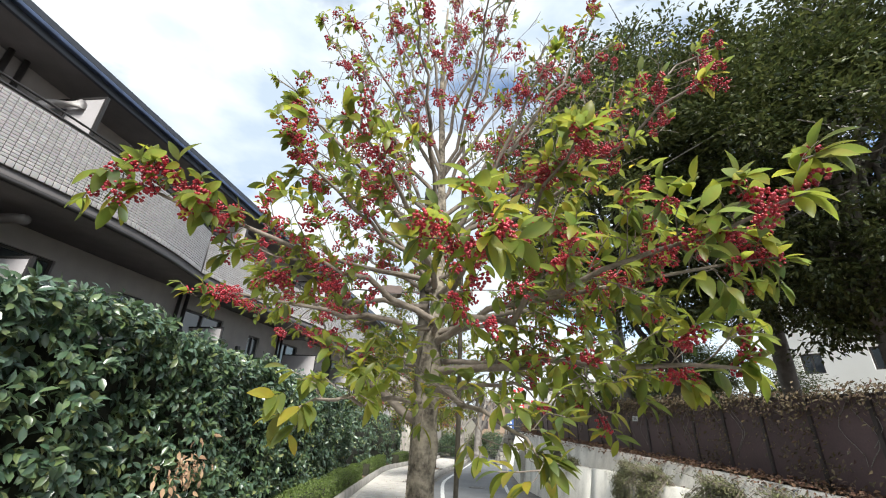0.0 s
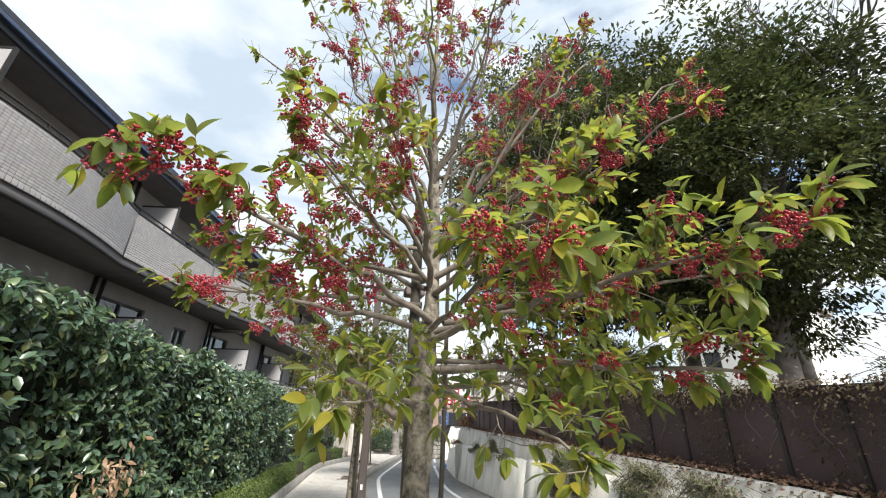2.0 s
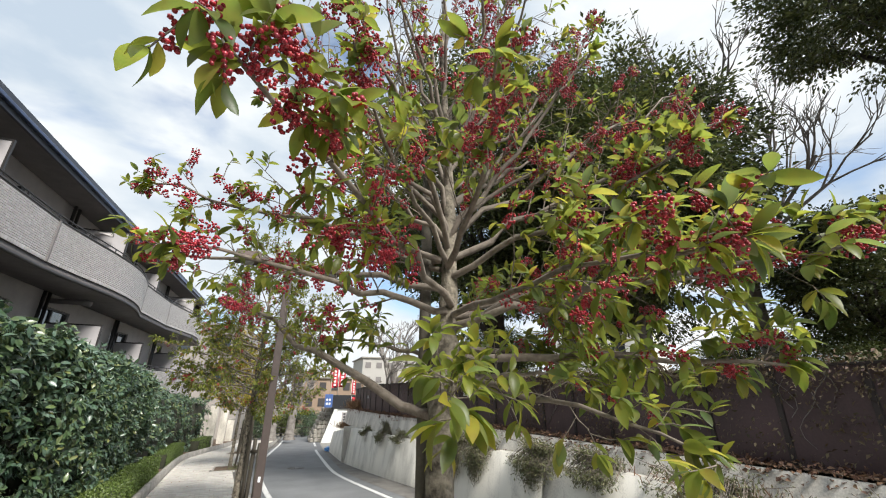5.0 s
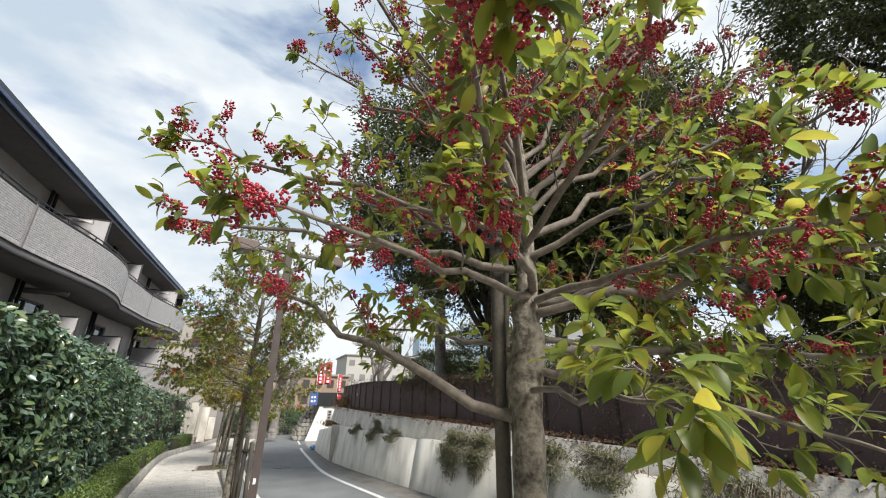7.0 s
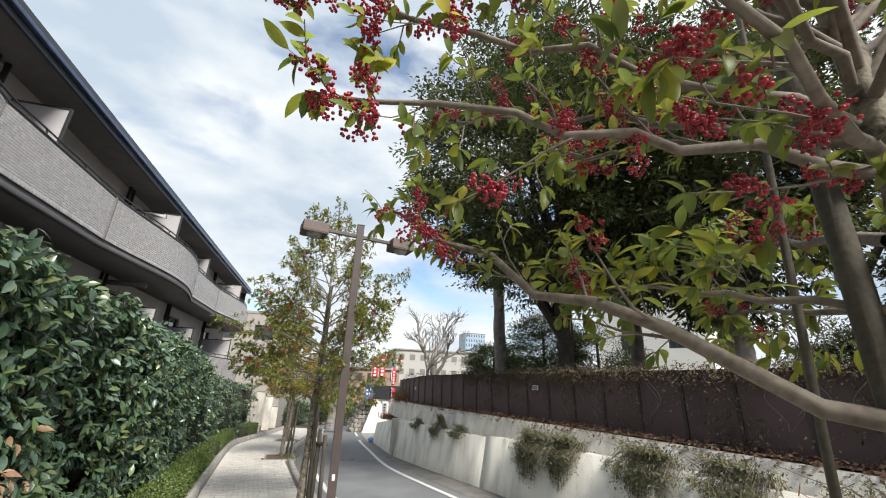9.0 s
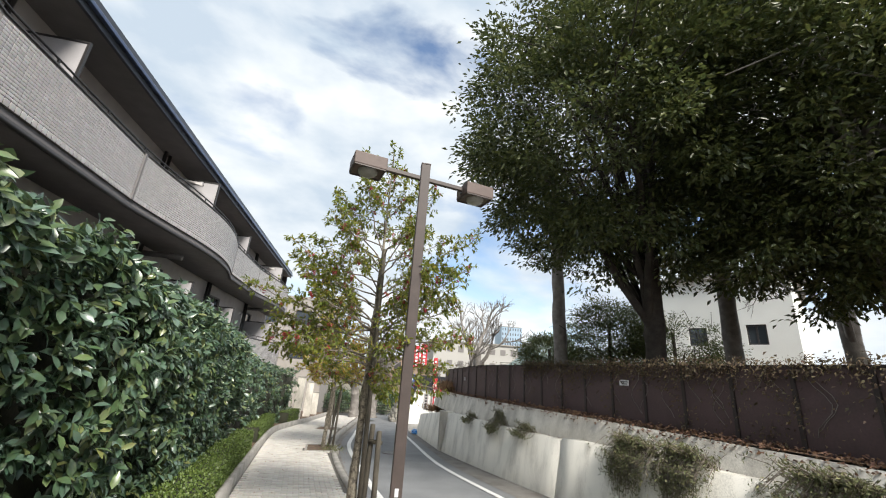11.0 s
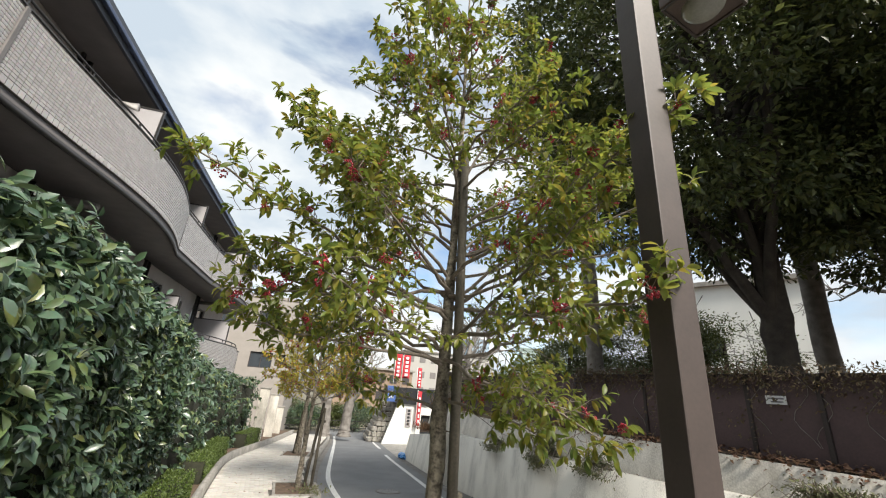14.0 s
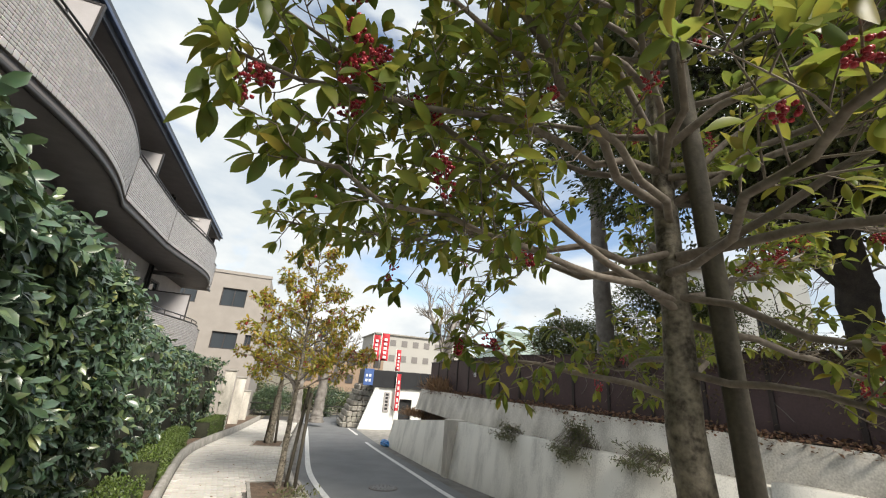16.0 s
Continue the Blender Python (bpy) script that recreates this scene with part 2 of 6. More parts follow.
M_BUSH = piece_material("garden_bush_leaf", [(0.05, 0.075, 0.02), (0.085, 0.11, 0.025), (0.065, 0.09, 0.02), (0.12, 0.125, 0.035)], 0.5, through=0.25)
M_IVY = piece_material("dry_ivy_leaf", [(0.08, 0.05, 0.03), (0.12, 0.085, 0.04), (0.06, 0.05, 0.027), (0.16, 0.12, 0.055), (0.09, 0.045, 0.035)], 0.7, through=0.15)
M_LITTER = piece_material("leaf_litter", [(0.2, 0.1, 0.055), (0.28, 0.16, 0.085), (0.14, 0.07, 0.045), (0.24, 0.12, 0.07)], 0.8)
M_DEAD = piece_material("dead_hedge_leaf", [(0.32, 0.2, 0.11), (0.42, 0.28, 0.17), (0.24, 0.14, 0.08)], 0.8, through=0.2)
M_WEED = piece_material("wall_weed_leaf", [(0.13, 0.14, 0.06), (0.19, 0.19, 0.08), (0.1, 0.12, 0.05), (0.22, 0.19, 0.11)], 0.7, through=0.2)
M_DRYGRASS = piece_material("dry_grass_blade", [(0.3, 0.17, 0.09), (0.22, 0.12, 0.06), (0.36, 0.23, 0.12)], 0.8, through=0.2)


def glass_material():
    m = bpy.data.materials.new("window_glass")
    m.use_nodes = True
    b = m.node_tree.nodes["Principled BSDF"]
    b.inputs["Base Color"].default_value = (0.05, 0.06, 0.07, 1)
    b.inputs["Roughness"].default_value = 0.04
    b.inputs["Specular IOR Level"].default_value = 1.0
    return m


M_GLASS = glass_material()


# ---- mesh helpers ----
def bm_mesh(bm, name):
    me = bpy.data.meshes.new(name)
    bm.to_mesh(me)
    bm.free()
    return me


def part(name, bm, mat, parent=None, label="", smooth=False):
    me = bm if isinstance(bm, bpy.types.Mesh) else bm_mesh(bm, name)
    if not me.materials:
        me.materials.append(mat)
    if smooth:
        me.polygons.foreach_set("use_smooth", [True] * len(me.polygons))
    ob = new(name, me)
    ob.parent = parent
    if label:
        ob["label"] = label
    return ob


def box(bm, x0, x1, y0, y1, z0, z1, bevel=0.0, m=None):
    g = bmesh.ops.create_cube(bm, size=1.0)["verts"]
    mat = Matrix.Translation(((x0 + x1) / 2, (y0 + y1) / 2, (z0 + z1) / 2)) @ Matrix.Diagonal((x1 - x0, y1 - y0, z1 - z0, 1))
    bmesh.ops.transform(bm, verts=g, matrix=mat)
    if bevel:
        es = list({e for v in g for e in v.link_edges})
        r = bmesh.ops.bevel(bm, geom=es, offset=bevel, segments=2, affect="EDGES", profile=0.6)
        g = list({v for f in r["faces"] for v in f.verts} | {v for v in g if v.is_valid})
    if m is not None:
        bmesh.ops.transform(bm, verts=g, matrix=m)
    return g


def boxes(*args, bevel=0.0, m=None):
    bm = bmesh.new()
    for a in args:
        box(bm, *a, bevel=bevel, m=m)
    return bm


def thing(name, loc, label, category, group="", kind=""):
    ob = new(name)
    ob.location = loc
    return tagged(ob, label, category, group, kind)


def soup(name, verts, faces):
    """A mesh from arrays of equal polygons."""
    verts = np.asarray(verts, dtype=np.float32).reshape(-1, 3)
    faces = np.asarray(faces, dtype=np.int32)
    nf, k = faces.shape
    me = bpy.data.meshes.new(name)
    me.vertices.add(len(verts))
    me.vertices.foreach_set("co", verts.ravel())
    me.loops.add(nf * k)
    me.loops.foreach_set("vertex_index", faces.ravel())
    me.polygons.add(nf)
    me.polygons.foreach_set("loop_start", np.arange(nf, dtype=np.int32) * k)
    me.update(calc_edges=True)
    me.validate()
    return me


def scatter(name, tv, tf, rots, locs, scales):
    """Copies of a small template as one mesh: rots (N,3,3), locs (N,3), scales (N,)."""
    rots, locs, scales = np.asarray(rots), np.asarray(locs), np.asarray(scales)
    v = np.einsum("nij,kj->nki", rots, tv) * scales[:, None, None] + locs[:, None, :]
    f = tf[None, :, :] + (np.arange(len(locs)) * len(tv))[:, None, None]
    return soup(name, v.reshape(-1, 3), f.reshape(-1, tf.shape[1]))


def leaf_template(width, fold, droop, rows=4):
    """A leaf 1 long along +y, folded on its midrib and bent down at the tip; quads."""
    v = []
    for i in range(rows + 1):
        t = i / rows
        w = width * math.sin(math.pi * t ** 1.08) ** 0.7 if 0 < i < rows else width * 0.06
        z = -droop * t * t
        v += [(-w, t, z + fold * w), (0, t, z), (w, t, z + fold * w)]
    f = []
    for i in range(rows):
        a = 3 * i
        f += [(a, a + 1, a + 4, a + 3), (a + 1, a + 2, a + 5, a + 4)]
    return np.array(v), np.array(f)


LEAF_V, LEAF_F = leaf_template(0.21, 0.32, 0.34, 6)
HLEAF_V, HLEAF_F = leaf_template(0.23, 0.3, 0.24, 3)
SMALL_V, SMALL_F = leaf_template(0.24, 0.3, 0.15, 2)
TINY_V = np.array([(0, 0, 0), (-0.22, 0.5, 0.07), (0, 1, -0.12), (0.22, 0.5, 0.07)])
TINY_F = np.array([(0, 2, 1), (0, 3, 2)])
BLADE_V, BLADE_F = leaf_template(0.03, 0.2, 0.3, 3)


def ico_template():
    bm = bmesh.new()
    bmesh.ops.create_icosphere(bm, subdivisions=1, radius=1)
    v = np.array([p.co[:] for p in bm.verts])
    f = np.array([[p.index for p in q.verts] for q in bm.faces])
    bm.free()
    return v, f


ICO_V, ICO_F = ico_template()


def frames_for(dirs, rng, up=(0, 0, 1), roll=0.5):
    """Rotations whose y axis is dirs and whose z axis leans to up, with some random roll."""
    d = dirs / np.linalg.norm(dirs, axis=1)[:, None]
    u = np.tile(np.array(up, dtype=float), (len(d), 1)) + rng.normal(0, roll, (len(d), 3))
    x = np.cross(d, u)
    x /= np.linalg.norm(x, axis=1)[:, None] + 1e-9
    z = np.cross(x, d)
    return np.stack([x, d, z], axis=2)


def tube(V, F, pts, radii, sides=6):
    """Adds a tapered tube along pts to the lists V, F (quads)."""
    pts = [Vector(p) for p in pts]
    base = len(V)
    ref = Vector((0.31, 0.17, 0.93)) if abs((pts[1] - pts[0]).normalized().z) < 0.9 else Vector((1, 0.1, 0))
    for i, p in enumerate(pts):
        t = (pts[min(i + 1, len(pts) - 1)] - pts[max(i - 1, 0)]).normalized()
        a = t.cross(ref).normalized()
        b = t.cross(a)
        for k in range(sides):
            w = 2 * math.pi * k / sides
            V.append(p + (a * math.cos(w) + b * math.sin(w)) * radii[i])
    for i in range(len(pts) - 1):
        for k in range(sides):
            q = base + i * sides
            F.append((q + k, q + (k + 1) % sides, q + sides + (k + 1) % sides, q + sides + k))


def tube_ob(name, pts, radii, mat, parent=None, sides=8, label=""):
    V, F = [], []
    tube(V, F, pts, radii, sides)
    me = soup(name, [v[:] for v in V], F)
    # close both ends
    bm = bmesh.new()
    bm.from_mesh(me)
    bmesh.ops.holes_fill(bm, edges=bm.edges[:], sides=sides)
    bm.to_mesh(me)
    bm.free()
    return part(name, me, mat, parent, label, smooth=True)


def pieces(name, parent, mats, near, single_mat, joint_mat, bevel=0.1, flat=False):
    """Unit boxes at the poses mats: those picked by near (300 at most) as parts, the rest joined."""
    bm = bmesh.new()
    bmesh.ops.create_cube(bm, size=1.0)
    top = [e for e in bm.edges if all(v.co.z > 0 for v in e.verts)]
    bmesh.ops.bevel(bm, geom=top, offset=bevel, segments=1, affect="EDGES")
    down = [f for f in bm.faces if f.calc_center_median().z < -0.49]
    bmesh.ops.delete(bm, geom=down, context="FACES")
    bmesh.ops.triangulate(bm, faces=bm.faces[:])
    bm.verts.index_update()
    tv = np.array([v.co[:] for v in bm.verts])
    tf = np.array([[v.index for v in f.verts] for f in bm.faces])
    unit = bm_mesh(bm, name)
    unit.materials.append(single_mat)
    rest, n = [], 0
    for m in mats:
        if n < 300 and near(m.translation):
            ob = new(name, unit)
            ob.parent = parent
            ob.matrix_basis = m
            n += 1
        else:
            rest.append(m)
    if rest:
        a = np.array([[r[:] for r in m] for m in rest])
        v = np.einsum("nij,kj->nki", a[:, :3, :3], tv) + a[:, None, :3, 3]
        f = tf[None] + (np.arange(len(rest)) * len(tv))[:, None, None]
        ob = part(name + "_field", soup(name + "_field", v.reshape(-1, 3), f.reshape(-1, 3)), joint_mat, parent)
        tagged(ob, kind="stuff")


def curve_at(table):
    ys, xs = [p[0] for p in table], [p[1] for p in table]

    def at(y):
        return float(np.interp(y, ys, xs))

    def smooth(y):
        return sum(at(y + d) for d in (-1.2, -0.6, 0, 0.6, 1.2)) / 5
    return smooth


# ---- plan: x of each line along the street, y ahead ----
def z_pave(y):
    return -0.16 - 0.048 * max(-25.0, min(y, 48.0))


def z_road(y):
    return z_pave(y) - 0.22


kerb_x = curve_at([(-25, 4.5), (-5, 1.3), (0, 0.45), (2, 0.2), (8, -0.8), (12.5, -1.7), (15, -2.05), (19, -2.42), (22, -2.42), (26.7, -2.1), (33, -1.6), (48, -1.2)])
line_l = curve_at([(-25, 5.0), (0, 0.85), (8, -0.4), (12.5, -1.22), (14.3, -1.43), (16, -1.62), (19.6, -1.98), (21, -2.0), (24, -1.85), (33, -1.36), (48, -0.9)])
line_r = curve_at([(-25, 7.6), (0, 3.5), (7, 2.55), (11.7, 1.7), (13.8, 1.33), (15.8, 1.0), (17.4, 0.88), (26, 0.87), (33, 1.1), (48, 1.6)])
edge_l = curve_at([(-25, -0.9), (-5, -2.2), (0, -2.5), (4.5, -2.78), (6, -2.98), (9.75, -3.45), (12, -3.78), (18.3, -4.6), (22, -5.0), (25, -4.75), (28.7, -4.3), (36, -3.75), (48, -3.4)])
wall_x = curve_at([(-25, 6.5), (0, 4.45), (7.4, 3.65), (12.6, 2.88), (16, 2.25), (19.9, 1.7), (27.5, 1.65), (48, 1.8)])


def strip(name, left, right, z, y0, y1, mat, depth=0.0, step=0.5, parent=None):
    """A ribbon along the street between two lines, with a thickness."""
    V, F = [], []
    n = int((y1 - y0) / step) + 1
    for i in range(n + 1):
        y = y0 + (y1 - y0) * i / n
        a, b, c = left(y), right(y), z(y)
        V += [(a, y, c), (b, y, c), (b, y, c - depth), (a, y, c - depth)]
    for i in range(n):
        q = 4 * i
        F.append((q, q + 1, q + 5, q + 4))
        if depth:
            F += [(q + 1, q + 2, q + 6, q + 5), (q + 2, q + 3, q + 7, q + 6), (q + 3, q, q + 4, q + 7)]
    if depth:
        F += [(0, 3, 2, 1), (4 * n, 4 * n + 1, 4 * n + 2, 4 * n + 3)]
    return part(name, soup(name, V, F), mat, parent)


def wall_strip(name, x_front, thick, zbot, ztop, y0, y1, mat, lean=0.0, step=0.4, parent=None):
    """An upright wall along the street; its foot stands out by lean."""
    V, F = [], []
    n = max(1, int((y1 - y0) / step))
    for i in range(n + 1):
        y = y0 + (y1 - y0) * i / n
        x = x_front(y)
        V += [(x - lean, y, zbot(y)), (x, y, ztop(y)), (x + thick, y, ztop(y)), (x + thick, y, zbot(y))]
    for i in range(n):
        q = 4 * i
        F += [(q, q + 1, q + 5, q + 4), (q + 1, q + 2, q + 6, q + 5), (q + 2, q + 3, q + 7, q + 6)]
    F += [(0, 3, 2, 1), (4 * n, 4 * n + 1, 4 * n + 2, 4 * n + 3)]
    return part(name, soup(name, V, F), mat, parent)


# ---- ground, road, pavement ----
def ground_sheet():
    V, F = [], []
    xs = [-1500, -300, -60, -20, -8, 0, 8, 20, 60, 300, 1500]
    ys = [-1500, -300, -60, -25, -10, 0, 10, 20, 30, 40, 48, 70, 150, 400, 1500]
    for y in ys:
        for x in xs:
            V.append((x, y, z_road(y) - 0.06))
    w = len(xs)
    for j in range(len(ys) - 1):
        for i in range(w - 1):
            q = j * w + i
            F.append((q, q + 1, q + w + 1, q + w))
    tagged(part("ground", soup("ground", V, F), M_GROUND), "brown earth ground under the whole street", "ground", kind="structure")


ground_sheet()
tagged(strip("road", lambda y: kerb_x(y) + 0.0, lambda y: wall_x(y) + 1.2, z_road, -25, 48, M_ASPHALT), "narrow grey asphalt lane curving downhill", "road", kind="structure")
tagged(strip("gutter", lambda y: line_r(y) + 0.32, lambda y: wall_x(y) - 0.1, lambda y: z_road(y) + 0.006, -25, 27.2, M_GUTTER), "dirty concrete gutter along the retaining wall", "gutter", kind="structure")
tagged(strip("gutter_left", lambda y: kerb_x(y) - 0.02, lambda y: kerb_x(y) + 0.2, lambda y: z_road(y) + 0.007, -25, 40, M_GUTTER), "concrete gutter beside the kerb", "gutter", kind="structure")
tagged(strip("road_line_left", lambda y: line_l(y), lambda y: line_l(y) + 0.14, lambda y: z_road(y) + 0.012, -25, 38, M_PAINT, step=0.25), "white painted edge line", "road marking", kind="structure")
tagged(strip("road_line_right", lambda y: line_r(y) - 0.14, lambda y: line_r(y), lambda y: z_road(y) + 0.012, -25, 27.5, M_PAINT, step=0.25), "white painted edge line", "road marking", kind="structure")
tagged(strip("road_line_right_far", lambda y: line_r(y) - 0.1, lambda y: line_r(y) + 0.04, lambda y: z_road(y) + 0.012, 30.5, 34.5, M_PAINT, step=0.25), "white painted edge line", "road marking", kind="structure")
tagged(strip("driveway", lambda y: line_r(y) + 0.35, lambda y: 7.0, lambda y: z_road(y) + 0.01, 26.4, 33.8, M_KERB), "pale concrete driveway between the wall end and the gate house", "driveway", kind="structure")
pavement = tagged(strip("pavement", edge_l, lambda y: kerb_x(y) - 0.12, lambda y: z_pave(y) - 0.035, -25, 40, M_BED, 0.3), "pavement of pale rectangular concrete blocks", "pavement", kind="structure")
tagged(strip("kerb", lambda y: kerb_x(y) - 0.14, kerb_x, lambda y: z_pave(y) + 0.01, -25, 40, M_KERB, 0.35), "grey concrete kerb", "kerb", kind="structure")


def manhole(x, y):
    t = thing("manhole_cover", (x, y, z_road(y) + 0.008), "round grey cast iron manhole cover in the asphalt", "manhole cover")
    t.rotation_euler.x = math.atan(-0.048)
    bm = bmesh.new()
    bmesh.ops.create_cone(bm, cap_ends=True, segments=32, radius1=0.33, radius2=0.325, depth=0.014)
    part("rim", bm, M_GUTTER, t)
    bm = bmesh.new()
    bmesh.ops.create_cone(bm, cap_ends=True, segments=32, radius1=0.29, radius2=0.285, depth=0.02)
    for r in (0.08, 0.14, 0.2, 0.26):
        for k in range(int(r * 70)):
            a = 2 * math.pi * k / int(r * 70)
            box(bm, -0.012, 0.012, -0.02, 0.02, 0.008, 0.015, m=pose(r * math.cos(a), r * math.sin(a), 0, 0, 0, math.degrees(a)))
    part("lid", bm, M_MANHOLE, t)


manhole(-0.42, 18.8)


# ---- retaining walls, ledge and fence ----
def wall_top(y):
    if y < 7.4:
        return 0.42
    if y < 12.6:
        return 0.40 - 0.028 * (y - 7.4)
    if y < 19.9:
        return 0.19 - 0.018 * (y - 12.6)
    return 0.04 - 0.11 * max(0.0, y - 20.3)


def retaining_sections():
    ys = [(-25, -9), (-9, -0.5), (-0.5, 7.4), (7.4, 12.6), (12.6, 19.9)]
    for a, b in ys:
        w = wall_strip("retaining_wall", wall_x, 0.3, lambda y: z_road(y) - 0.1, lambda y, q=b - 0.02: wall_top(min(y, q)), a + 0.012, b - 0.012, M_CONC, 0.22)
        tagged(w, "weather-stained grey concrete retaining wall", "wall", kind="structure")
    w = wall_strip("retaining_wall", wall_x, 0.3, lambda y: z_road(y) - 0.1, wall_top, 19.92, 26.3, M_CONC, 0.22)
    tagged(w, "brown-stained end of the concrete retaining wall", "wall", kind="structure")
    # buttress pier at the joint
    p = part("wall_pier", boxes((wall_x(19.9) - 0.28, wall_x(19.9) + 0.2, 19.78, 20.08, z_road(20) - 0.1, 0.1), bevel=0.01), M_CONC2)
    tagged(p, "pale concrete pier at the wall joint", "wall", kind="structure")
    up = wall_strip("upper_wall", lambda y: wall_x(y) + 0.5, 0.3, lambda y: 0.0, lambda y: 0.72, -25, 24.5, M_CONC2, 0.18)
    tagged(up, "upper tier of stained concrete retaining wall", "wall", kind="structure")
    lg = strip("ledge_soil", lambda y: wall_x(y) + 0.28, lambda y: wall_x(y) + 0.52, lambda y: wall_top(y) - 0.06, -25, 26, M_SOIL, 0.5)
    tagged(lg, "dry soil ledge between the wall tiers", "soil", kind="structure")
    bed = strip("garden_ground", lambda y: wall_x(y) + 0.6, lambda y: wall_x(y) + 40, lambda y: 0.72, -25, 24.6, M_SOIL, 2.6)
    tagged(bed, "raised garden soil behind the fence", "ground", kind="structure")


retaining_sections()


def fence_x(y):
    return wall_x(y) + 0.88


def fence():
    f = thing("fence", (fence_x(10), 10, 0.75), "dark brown sheet fence on the retaining wall, overgrown with dry ivy", "fence")
    inv = Matrix.Translation((-fence_x(10), -10, -0.75))
    y = -15.0
    while y < 24.0:
        h = 1.13 if y < 18 else 1.13 - (y - 18) * 0.03
        a, b = Vector((fence_x(y), y, 0)), Vector((fence_x(y + 0.9), y + 0.9, 0))
        ang = math.degrees(math.atan2((b - a).y, (b - a).x))
        ln = (b - a).length
        m = inv @ pose(a.x, a.y, 0, 0, 0, ang)
        bm = boxes((0.035, ln - 0.035, -0.012, 0.012, 0.74, 0.75 + h), bevel=0.004, m=m)
        part("panel", bm, M_FENCE, f)
        part("post", boxes((-0.03, 0.03, -0.035, 0.035, 0.7, 0.78 + h), bevel=0.006, m=m), M_FENCE_DK, f)
        part("cap_rail", boxes((0.03, ln - 0.03, -0.03, 0.03, 0.75 + h, 0.785 + h), bevel=0.005, m=m), M_FENCE_DK, f)
        y += 0.9
    for (py, pz, w) in ((11.6, 1.54, 0.13), (20.5, 1.35, 0.07)):
        pl = thing("notice_plate", (fence_x(py) - 0.05, py, pz), "small white notice plate on the brown fence", "sign")
        ang = math.degrees(math.atan2(fence_x(py + 0.5) - fence_x(py - 0.5), 1.0))
        part("plate", boxes((-0.004, 0.012, -w, w, -0.06, 0.06), bevel=0.003, m=pose(0, 0, 0, 0, 0, -ang)), M_LABEL, pl)
        part("text_line", boxes((-0.007, -0.004, -w * 0.8, w * 0.8, 0.01, 0.03), (-0.007, -0.004, -w * 0.7, w * 0.5, -0.035, -0.015), m=pose(0, 0, 0, 0, 0, -ang)), M_INK, pl)


fence()


# ---- the apartment building ----
def bal_x(y):
    """Front line of the balconies: flat, then a belly that returns sharply, every 10.6 m."""
    s = ((y - 12.3) % 10.6) / 6.85
    if s >= 1:
        return -7.05
    return -7.03 + 0.42 * math.sin(math.pi * s ** 1.35)


B_Y0, B_Y1 = -16.0, 30.7
WALL_X = -8.25
SCREENS = [-1.2, 4.9, 10.2, 15.7, 21.0, 26.3]
BZ0, BZ1 = 4.36, 5.62     # underside and top of the upper parapet


